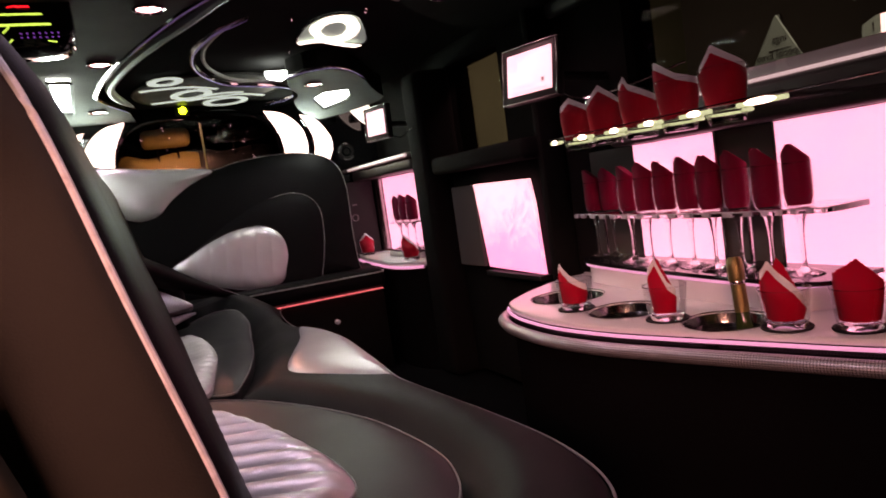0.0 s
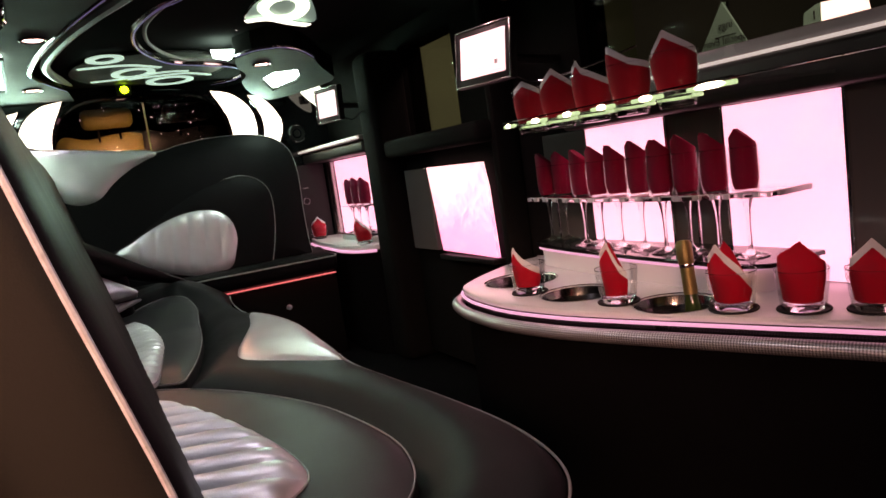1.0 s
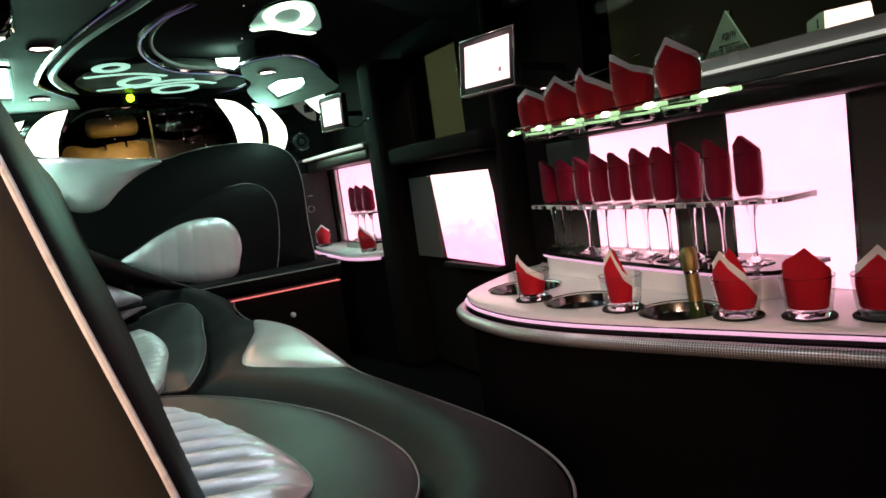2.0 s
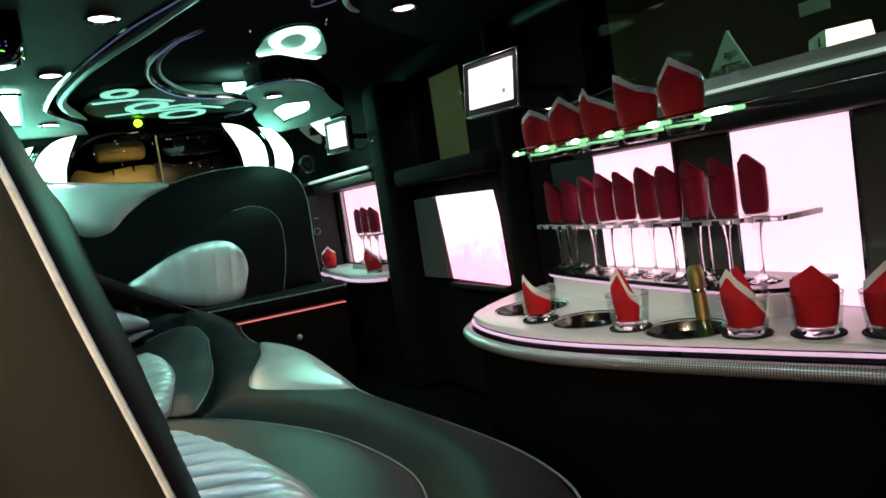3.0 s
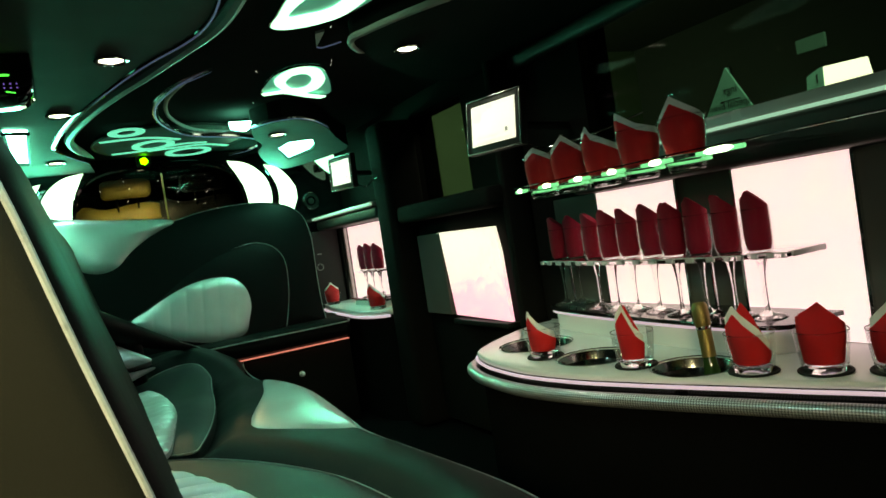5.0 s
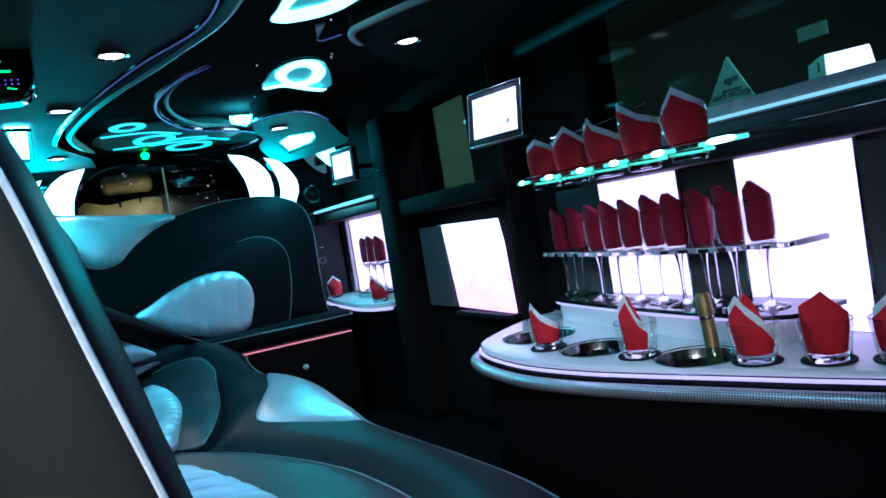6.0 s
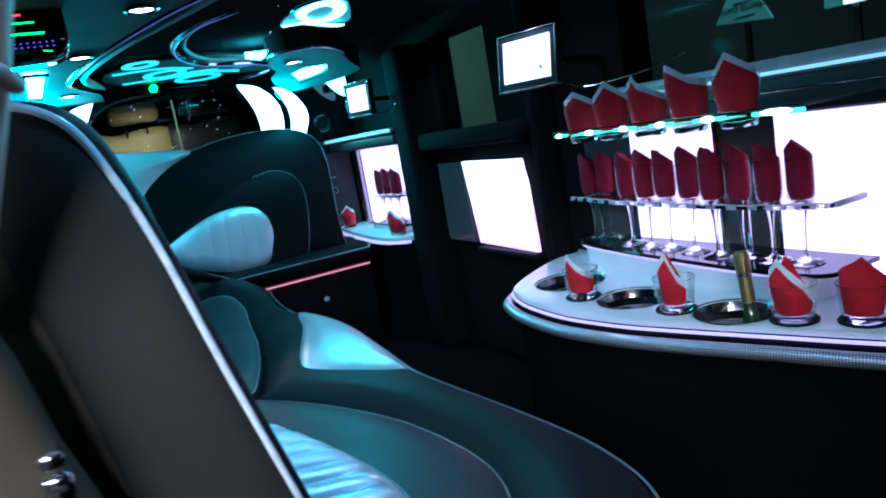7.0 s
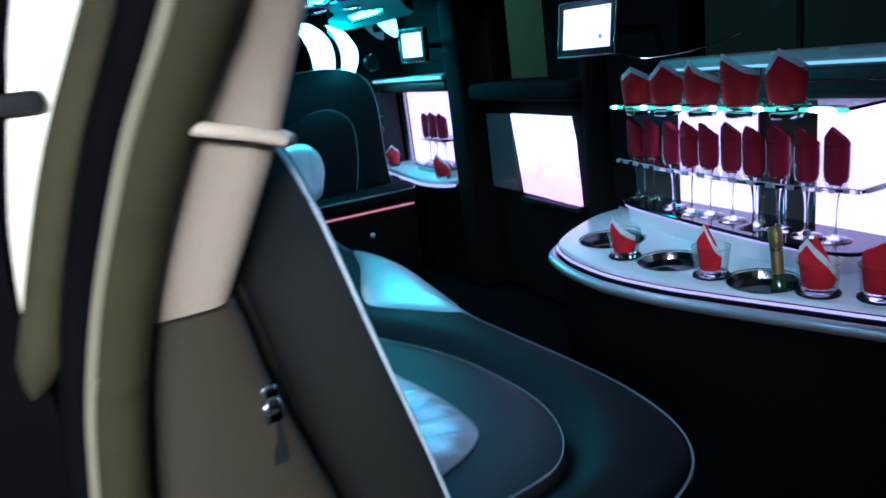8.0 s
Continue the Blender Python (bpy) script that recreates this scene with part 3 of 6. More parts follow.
def recess_light(pts, height, rim=0.006):
    """A lit panel over an opening; height: its z at each y."""
    c = (sum(p[0] for p in pts) / len(pts), sum(p[1] for p in pts) / len(pts))
    t = thing("ceiling_recess_light", "glowing light panel recessed in the ceiling", "ceiling light", (*c, height(c[1])), "recess lights")
    bm = slab(pts, 0.0, 0.008)
    for v in bm.verts:
        v.co.z += height(v.co.y)
    part("diffuser", bm, M_COVE, t, "bright diffuser", False)
    part("frame", tube([(*p, height(p[1]) - 0.6 * rim) for p in pts], rim, 6, True), M_TRIM, t)


recess_light(HATCH, lambda y: tilt(y) + 0.013)
recess_light([(-0.150, 2.345), (-0.089, 2.365), (-0.121, 2.93), (-0.175, 2.90)], lambda y: 1.226)


def light_trim(points, z, name_label, strip=True, r=0.011, mat_=None, taper=6):
    path = [(p.x, p.y, z) for p in curve([Vector((*p, 0)) for p in points], 8)]
    t = thing("ceiling_trim", name_label, "ceiling trim", path[0], "ceiling trims")
    part("moulding", tube(path, r, 8, taper=taper), mat_ or M_CHROME, t)
    if strip:
        part("led_line", tube([(x, y, z - r * 0.9) for x, y, z in path], max(0.0022, r * 0.28), 6, taper=taper), M_TRIMLED, t, "dim LED line")


M_TRIMLED = glowing("trim_led", (0.30, 0.40, 0.95), 0.14)
light_trim(S_LEFT, 1.238, "thin wavy black ceiling trim with a dim LED line", True, 0.006, M_GLOSS)
light_trim(S_LEFT[6:], 1.236, "curved chrome ceiling trim at the far end", False, 0.010, M_CHROME, 12)
light_trim(S_IN, 1.252, "wavy satin grey ceiling trim", False, 0.015, M_SATIN)
light_trim(S_IN[8:], 1.249, "curved chrome ceiling trim inside the soffit", False, 0.009, M_CHROME, 12)
light_trim(S_RIGHT, 1.25, "wavy chrome ceiling trim with a dim LED line", True, 0.010, M_CHROME, 22)
light_trim([(p[0] + 0.035, p[1] + 0.01) for p in S_RIGHT[1:-1]], 1.262, "thin wavy satin ceiling trim", False, 0.006, M_SATIN, 16)
light_trim(S_RIGHT2, 1.222, "curved thin chrome ceiling trim with a violet LED line", True, 0.006)
light_trim(S_NEAR[:10], 1.24, "wavy satin grey ceiling trim round a downlight", False, 0.009, M_SATIN)
recess_light([(0.521, 2.491), (0.600, 2.492), (0.616, 2.601), (0.612, 2.655), (0.545, 2.589)], lambda y: 1.238, 0.0012)


def downlight(x, y, z, watts=SPOT_WATTS, color=(0.29, 0.82, 0.98)):
    t = thing("downlight", "round chrome ceiling downlight, switched on", "ceiling light", (x, y, z), "downlights")
    part("bezel", lathe([(0.026, 0.0), (0.034, -0.002), (0.036, -0.006), (0.032, -0.009), (0.027, -0.006)], 28, (x, y, z)), M_CHROME, t, "chrome bezel")
    part("lens", lathe([(0.0, -0.006), (0.020, -0.006), (0.026, -0.003)], 24, (x, y, z)), M_LENS, t, "bright lens")
    lamp_disc("downlight_lamp", (x, y, z - 0.012), watts, 0.04, color, spread=150)


for x, y, watts in ((0.12, 1.66, 0.75), (0.0, 2.185, 0.5), (-0.04, 3.02, 0.45)):
    downlight(x, y, 1.237, watts)
for p in ((0.16, 1.14), (0.18, 0.62)):
    downlight(*p, 1.237, 0.85)
downlight(0.815, 1.60, 1.237, color=(0.78, 0.92, 1.0))
downlight(0.720, 2.605, 1.2146)


def loop(cx, cy, rx, ry, turn, z, width, a0=0.0, a1=360.0):
    """A flat glowing band along part of an ellipse."""
    bm = bmesh.new()
    rows, n = [], 40
    for k in range(n + 1):
        q = radians(a0 + (a1 - a0) * k / n)
        c, s = math.cos(radians(turn)), math.sin(radians(turn))
        pts = []
        for f in (-0.5, 0.5):
            ux, uy = (rx + f * width) * math.cos(q), (ry + f * width) * math.sin(q)
            for dz in (0, -0.004):
                pts.append(bm.verts.new((cx + ux * c - uy * s, cy + ux * s + uy * c, z + dz)))
        rows.append(pts)
    for A, B in zip(rows, rows[1:]):
        for i, j in ((0, 1), (1, 3), (3, 2), (2, 0)):
            bm.faces.new((A[i], A[j], B[j], B[i]))
    return bm


def ribbon(points, z, width):
    bm = bmesh.new()
    P = curve([Vector((*p, 0)) for p in points], 8)
    rows = []
    for i, p in enumerate(P):
        d = (P[min(i + 1, len(P) - 1)] - P[max(i - 1, 0)]).normalized()
        side = Vector((-d.y, d.x, 0)) * width / 2
        rows.append([bm.verts.new((q.x, q.y, z + dz)) for q in (p - side, p + side) for dz in (0, -0.004)])
    for A, B in zip(rows, rows[1:]):
        for i, j in ((0, 1), (1, 3), (3, 2), (2, 0)):
            bm.faces.new((A[i], A[j], B[j], B[i]))
    return bm


# a leaf-shaped lamp: its field, the band of its loop, and two tails that cross
LEAF = [(-0.106, 0.094), (-0.122, -0.075), (-0.104, -0.168), (-0.058, -0.214), (0.002, -0.196), (0.066, -0.074), (0.134, 0.11), (0.122, 0.160), (0.050, 0.128), (-0.030, 0.105)]
LOOP_OUT = [(-0.103, -0.055), (-0.098, -0.151), (-0.065, -0.208), (-0.008, -0.189), (0.032, -0.120), (0.056, -0.055), (0.063, 0.048), (0.021, 0.099), (-0.049, 0.045)]
LOOP_IN = [(-0.069, -0.057), (-0.067, -0.118), (-0.043, -0.147), (-0.012, -0.122), (0.010, -0.070), (0.020, -0.018), (0.015, 0.028), (-0.017, 0.041), (-0.048, 0.001)]
TAILS = [[(-0.106, 0.086), (-0.060, 0.062), (-0.010, 0.060), (0.045, 0.040)], [(-0.062, 0.020), (-0.012, 0.060), (0.050, 0.105), (0.110, 0.135)]]
# the nearer one is shaped to fit the camera's view: a drop, one wide band
DROP = [(-0.087, 0.126), (-0.055, 0.143), (-0.020, 0.133), (0.020, 0.104), (0.061, 0.060), (0.092, 0.0), (0.110, -0.09), (0.095, -0.17), (0.040, -0.21), (-0.040, -0.18), (-0.088, -0.10), (-0.092, -0.026), (-0.088, 0.058)]
DROP_OUT = [(-0.085, 0.124), (-0.055, 0.140), (-0.020, 0.130), (0.020, 0.101), (0.055, 0.056), (0.072, 0.0), (0.080, -0.09), (0.065, -0.15), (0.025, -0.18), (-0.035, -0.15), (-0.078, -0.09), (-0.088, -0.026), (-0.085, 0.058)]
DROP_IN = [(-0.061, 0.058), (-0.050, 0.062), (-0.026, 0.044), (0.0, 0.026), (0.018, 0.002), (0.028, -0.03), (0.036, -0.09), (0.026, -0.12), (0.004, -0.13), (-0.024, -0.11), (-0.050, -0.06), (-0.060, -0.02), (-0.065, 0.028)]


def annulus(cx, cy, z, outer, inner):
    """A flat band between two closed curves."""
    bm = bmesh.new()
    O, I = (curve([Vector(p) for p in c], 6, True) for c in (outer, inner))
    rows = [[bm.verts.new((cx + p.x, cy + p.y, z + dz)) for dz in (0.0, -0.004) for p in (o, i)] for o, i in zip(O, I)]
    for A, B in zip(rows, rows[1:] + rows[:1]):
        for i, j in ((0, 1), (1, 3), (3, 2), (2, 0)):
            bm.faces.new((A[i], A[j], B[j], B[i]))
    return bm


def oval_lamp(cx, cy, z, label, outline, outer, inner, tails=()):
    """A shaped ceiling lamp with a dim field, a bright band and crossing tails."""
    t = thing("oval_ceiling_lamp", label, "ceiling light", (cx, cy, z), "oval lamps")
    out = [(cx + p.x, cy + p.y) for p in curve([Vector(p) for p in outline], 6, True)]
    part("field", slab(out, z - 0.006, z - 0.002), M_OVAL, t, "dim lit field", False)
    part("rim", tube([(x, y, z - 0.006) for x, y in out], 0.0035, 8, True), M_GLOSS, t, "black rim")
    part("loop", annulus(cx, cy, z - 0.008, outer, inner), M_LOOP, t, "bright loop")
    for k, pts in enumerate(tails):
        part("tail", ribbon([(cx + x, cy + y) for x, y in pts], z - 0.0125 - 0.0045 * k, 0.028), M_LOOP, t, "bright crossed tail")


oval_lamp(0.687, 2.11, 1.283, "leaf-shaped ceiling lamp with a glowing crossed ribbon loop", LEAF, LOOP_OUT, LOOP_IN, TAILS)
oval_lamp(0.54, 1.43, 1.283, "drop-shaped ceiling lamp with one wide glowing band", DROP, DROP_OUT, DROP_IN)

# invented plate and glowing thread stand in for a bright streak up here
t = thing("ceiling_streak", "made-up grey plate and glowing thread for a ceiling streak", "ceiling trim", (0.60, 1.66, 1.285))
part("plate", slab([(0.585, 1.63), (0.603, 1.612), (0.612, 1.67), (0.620, 1.735)], 1.281, 1.2875), M_SATIN, t, "satin grey plate", False)
part("thread", tube(curve([Vector(p) for p in ((0.622, 1.738, 1.281), (0.636, 1.742, 1.280), (0.652, 1.719, 1.279), (0.672, 1.689, 1.279))], 5), 0.0018, 6), M_TRIMLED, t, "thin violet lit thread")

t = thing("ring_ceiling_lamp", "wide oval ceiling lamp with three linked glowing rings", "ceiling light", (0.38, 2.86, 1.285))
out = [(0.38 + 0.29 * math.cos(q), 2.97 + 0.34 * math.sin(q)) for q in (2 * math.pi * k / 48 for k in range(48))]
part("field", slab(out, 1.276, 1.282), M_TRIM, t, "black field", False)
part("rim", tube([(x, y, 1.276) for x, y in out], 0.004, 8, True), M_TRIM, t)
for cx, cy, rx, ry in ((0.201, 2.693, 0.046, 0.062), (0.314, 2.99, 0.064, 0.088), (0.477, 3.22, 0.082, 0.092)):
    part("ring", loop(cx, cy, rx, ry, 15, 1.272, 0.030), M_RING, t, "bright ring")
for pts in (((0.115, 2.83), (0.21, 2.80), (0.30, 2.80), (0.40, 2.87)), ((0.165, 3.12), (0.28, 3.08), (0.42, 2.98), (0.52, 2.98)), ((0.30, 3.10), (0.40, 3.06), (0.52, 3.03), (0.625, 3.10))):
    part("ribbon", ribbon(pts, 1.267, 0.020), M_RING, t, "bright linking ribbon")


# ---- crescent cove lights of the partition ----
def crescent(outer, inner):
    O = curve([Vector(p) for p in outer], 8)
    I = curve([Vector(p) for p in inner], 8)
    pts = O + I
    c = sum(pts, Vector((0, 0))) / len(pts)
    t = thing("crescent_light", "glowing white crescent cove light on the black partition", "wall light", (c.x, YF - 0.02, c.y), "crescent lights")
    bm = slab([(p.x, p.y) for p in pts], 0, 0.014)
    for v in bm.verts:
        v.co = Vector((v.co.x, YF - 0.004 - v.co.z, v.co.y))
    part("diffuser", bm, M_CRESC, t, "bright crescent diffuser", False)
    part("rim", tube([(p.x, YF - 0.012, p.y) for p in pts], 0.007, 6, True), M_GLOSS, t, "black glossy rim")


BIG_O = [(0.668, 1.238), (0.76, 1.217), (0.835, 1.150), (0.862, 1.06), (0.845, 0.96)]
BIG_I = [(0.735, 0.96), (0.736, 1.045), (0.720, 1.125), (0.690, 1.19)]
SML_O = [(0.835, 1.206), (0.905, 1.185), (0.962, 1.12), (0.987, 1.045), (0.955, 0.96)]
SML_I = [(0.872, 0.96), (0.889, 1.04), (0.882, 1.11), (0.858, 1.165)]
for o, i in ((BIG_O, BIG_I), (SML_O, SML_I)):
    crescent(o, i)
    crescent(mirrored(o), mirrored(i))
for x in (-0.13, 0.85):
    lamp_disc("crescent_lamp", (x, YF - 0.03, 1.10), 5.2, 0.16, (0.03, 0.76, 0.60), (0, -1, 0.35), 170)

t = thing("laser_projector", "small black laser projector, shining green", "laser", (0.30, 3.37, 1.237))
part("housing", boxed((0.27, 3.345, 1.242), (0.33, 3.392, 1.288), 0.006), M_TRIM, t)
part("lens", lathe([(0.0, 0.0), (0.014, 0.0), (0.016, -0.006), (0.011, -0.010), (0, -0.010)], 16, (0.30, 3.342, 1.262), axis=(0, 1, 0.2)), M_LASER, t, "bright green lens")

# these glows stand in for laser reflections on a dark glossy thing
M_VIOLET = glowing("violet_glint", (0.30, 0.16, 1.0), 0.5)
M_GREENGLINT = glowing("green_glint", (0.05, 1.0, 0.12), 1.6)
M_REDGLINT = glowing("red_glint", (1.0, 0.05, 0.04), 1.6)
t = thing("laser_glint_box", "black box whose glowing bars and dots imitate laser reflections", "party light", (-0.14, 1.62, 1.237))
out = [(p.x, p.y) for p in curve([Vector(p) for p in ((-0.262, 1.236), (-0.262, 1.16), (-0.245, 1.142), (-0.15, 1.140), (-0.065, 1.145), (-0.040, 1.160), (-0.032, 1.185), (-0.032, 1.236))], 5)]
part("housing", placed(slab(out, 0.0, 0.11, soft=0.006), (0, 1.71, 0), (1, 0, 0), (0, 0, 1), (0, -1, 0)), M_GLOSS, t, "black glossy housing")
# bars, dashes and dots glow in place of reflected laser light
for x0, x1, z0, z1, m, lab in ((-0.20, -0.072, 1.188, 1.192, M_GREENGLINT, "bright green bar"), (-0.21, -0.085, 1.209, 1.212, M_GREENGLINT, "green bar"), (-0.13, -0.105, 1.224, 1.227, M_REDGLINT, "red bar")):
    part("glint_bar", boxed((x0, 1.5955, z0), (x1, 1.6003, z1), 0.0015), m, t, lab, False)
dash = random.Random(7)
for k in range(9):
    x, z, slant = dash.uniform(-0.245, -0.07), dash.uniform(1.152, 1.230), dash.uniform(-50, 20)
    bm = boxed((-dash.uniform(0.006, 0.014), -0.001, -0.0012), (0.008, 0.001, 0.0012), 0.0006, 1, Matrix.Rotation(radians(slant), 3, "Y"))
    bmesh.ops.translate(bm, verts=bm.verts, vec=(x, 1.5985, z))
    part("glint_dash", bm, M_REDGLINT if k == 4 else M_GREENGLINT, t, "short red dash" if k == 4 else "short green dash", False)
for k in range(14):
    x, z = -0.062 - 0.011 * (k % 7), 1.165 + 0.008 * (k // 7)
    part("glint_dot", lathe([(0, 0), (0.0018, 0.0), (0.0012, 0.0015), (0, 0.0018)], 8, (x, 1.600, z), axis=(0, -1, 0)), M_VIOLET, t, "violet dot")


def speaker(x, y, z, r=0.045):
    t = thing("round_speaker", "small round black speaker in the partition", "speaker", (x, y, z), "round speakers")
    part("ring", lathe([(r, 0), (r, 0.008), (r * 0.86, 0.012), (r * 0.8, 0.004)], 28, (x, y, z), axis=(0, -1, 0)), M_STEEL, t, "grey ring")
    part("cone", lathe([(r * 0.8, 0.004), (r * 0.4, -0.002), (r * 0.3, 0.006), (0, 0.010)], 24, (x, y, z), axis=(0, -1, 0)), M_RUBBER, t)


t = thing("wall_shade_light", "quarter-round lit cove light beside the far monitor", "wall light", (1.11, 3.31, 1.16))
quarter = [(1.070, 1.207), (1.135, 1.213), (1.175, 1.210), (1.180, 1.115), (1.150, 1.118), (1.110, 1.150)]
bm = slab([(p.x, p.y) for p in curve([Vector(p) for p in quarter], 5, True)], 0.0, 0.012)
part("diffuser", placed(bm, (0, 3.31, 0), (1, 0, 0), (0, 0, 1), (0, -1, 0)), M_LOOP, t, "lit diffuser", False)
part("arm", boxed((1.12, 3.312, 1.15), (1.16, YF - 0.001, 1.19), 0.004), M_TRIM, t)
speaker(1.055, YF, 1.0)
speaker(-0.33 + 0.1, YF, 1.0, 0.04)

bm = bmesh.new()
for _ in range(26):
    x, z = random.uniform(0.05, 0.68), random.uniform(0.98, 1.21)
    bmesh.ops.create_icosphere(bm, subdivisions=1, radius=random.uniform(0.0009, 0.0016), matrix=Matrix.Translation((x, YF + 0.017, z)))
for _ in range(8):
    x, y = random.uniform(0.3, 0.75), random.uniform(1.3, 2.4)
    bmesh.ops.create_icosphere(bm, subdivisions=1, radius=random.uniform(0.0008, 0.0016), matrix=Matrix.Translation((x, y, ZC - 0.001)))
tagged(new("fibre_stars", mesh_of(bm, "fibre_stars", M_STAR)), "tiny white fibre-optic star points on black gloss", "star lights", kind="stuff")


# ---- long lounge seat along the side wall ----
SEAT_Z = 0.372
EDGE = [(0.30, 0.552), (0.391, 0.585), (0.450, 0.625), (0.492, 0.685), (0.516, 0.765), (0.525, 0.88), (0.514, 1.04), (0.494, 1.22), (0.478, 1.38), (0.484, 1.50), (0.496, 1.66), (0.508, 1.84), (0.502, 2.0), (0.482, 2.12), (0.452, 2.24), (0.440, 2.38), (0.448, 2.52), (0.468, 2.66), (0.488, 2.775)]
lounge = thing("lounge_seat", "long charcoal leather lounge seat with silver pleated inserts", "seat", (0.1, 1.6, 0.0))
edge = curve([Vector((*p, 0)) for p in EDGE], 6)


MID1 = [(-0.06, 0.72), (0.10, 0.705), (0.23, 0.719), (0.29, 0.742), (0.338, 0.80), (0.366, 0.88), (0.373, 0.965), (0.362, 1.08), (0.340, 1.19), (0.292, 1.32), (0.228, 1.445), (0.155, 1.55), (0.06, 1.64), (-0.06, 1.70)]
SIL1 = [(-0.05, 0.85), (0.08, 0.805), (0.158, 0.825), (0.20, 0.852), (0.222, 0.885), (0.227, 0.94), (0.218, 1.035), (0.187, 1.18), (0.136, 1.34), (0.078, 1.455), (0.0, 1.53), (-0.05, 1.55)]
MID2 = [(-0.05, 1.74), (0.06, 1.66), (0.145, 1.60), (0.18, 1.665), (0.23, 1.85), (0.270, 2.065), (0.296, 2.28), (0.312, 2.40), (0.293, 2.52), (0.24, 2.57), (0.165, 2.56), (0.08, 2.50), (-0.05, 2.45)]
SIL2 = [(-0.04, 1.80), (0.03, 1.62), (0.098, 1.596), (0.138, 1.812), (0.163, 1.981), (0.168, 2.172), (0.149, 2.307), (0.11, 2.347), (0.059, 2.295), (-0.02, 2.10)]
TRI = [(0.286, 1.602), (0.293, 1.70), (0.328, 1.812), (0.394, 2.008), (0.440, 2.205), (0.476, 2.115), (0.494, 1.98), (0.498, 1.84), (0.484, 1.62), (0.466, 1.42), (0.445, 1.385), (0.36, 1.49)]


def lift(x, y):
    """The hump by which the seat rises to the bench at its far end."""
    s = min(1.0, max(0.0, (y - 2.15) / 0.6))
    return float(np.interp(x, (-0.2, 0.13, 0.30, 0.39, 0.47), (0.05, 0.065, 0.095, 0.055, 0.0))) * s * s * (3 - 2 * s)


def lifted(bm):
    for v in bm.verts:
        v.co.z += lift(v.co.x, v.co.y)
    return bm


def groove(x, y, loops):
    """How deep the seat sinks at a place: full inside a sewn panel, easing out over a hand's width."""
    best = 9.0
    for L in loops:
        A, B = L, np.roll(L, -1, axis=0)
        d = B - A
        t = np.clip(((x - A[:, 0]) * d[:, 0] + (y - A[:, 1]) * d[:, 1]) / ((d ** 2).sum(1) + 1e-12), 0, 1)
        near_ = np.hypot(A[:, 0] + t * d[:, 0] - x, A[:, 1] + t * d[:, 1] - y).min()
        cross = ((A[:, 1] > y) != (B[:, 1] > y)) & (x < (B[:, 0] - A[:, 0]) * (y - A[:, 1]) / (B[:, 1] - A[:, 1] + 1e-12) + A[:, 0])
        best = min(best, 0.0 if cross.sum() % 2 else near_)
    return 0.046 * max(0.0, 1 - best / 0.085) ** 1.5


def cushion_grid():
    """The seat's top with sunk panels and a rolled front edge that falls to the plinth."""
    bm, rows = bmesh.new(), []
    loops = [np.array([(p.x, p.y) for p in curve([Vector(q) for q in o], 8, True)]) for o in (MID1, MID2)]
    fine_edge = curve([Vector((*p, 0)) for p in EDGE], 12)
    for i, p in enumerate(fine_edge):
        d = (fine_edge[min(i + 1, len(fine_edge) - 1)] - fine_edge[max(i - 1, 0)]).normalized()
        out = Vector((d.y, -d.x, 0))
        row = []
        wall = Vector((XL + 0.10, max(0.575, p.y if i > 24 else 0.575 + (p.y - 0.556) * 0.9), 0))
        for k in range(37):
            s = k / 36
            q = wall.lerp(p - out * 0.028, s)
            z = SEAT_Z + 0.004 - 0.004 * s - groove(q.x, q.y, loops) + lift(q.x, q.y)
            row.append(bm.verts.new((q.x, q.y, z)))
        top_z = row[-1].co.z
        for ang in (20, 42, 64, 90, 115, 140):
            a = radians(ang)
            q = p - out * 0.028 + out * 0.028 * math.sin(a)
            row.append(bm.verts.new((q.x, q.y, min(top_z, SEAT_Z) - 0.036 + 0.036 * math.cos(a))))
        q = p - out * 0.02
        row.append(bm.verts.new((q.x, q.y, 0.24)))
        row.append(bm.verts.new((wall.x, wall.y, 0.24)))
        rows.append(row)
    n = len(rows[0])
    for A, B in zip(rows, rows[1:]):
        for k in range(n):
            bm.faces.new((A[k], A[(k + 1) % n], B[(k + 1) % n], B[k]))
    bm.faces.new(rows[0])
    bm.faces.new(rows[-1][::-1])
    return bm


part("seat_cushion", cushion_grid(), M_CHAR, lounge)
plinth = [(p.x - 0.07, p.y + 0.02) for p in edge[8:]]
part("plinth", slab(plinth + [(XL + 0.01, 2.775), (XL + 0.01, 0.62), (0.30, 0.62)], 0.0, 0.262), M_CARPET, lounge, "black carpeted plinth", False)


def seam(points, z, r=0.0022, closed=True):
    return tube([(p[0], p[1], z) for p in points], r, 6, closed)


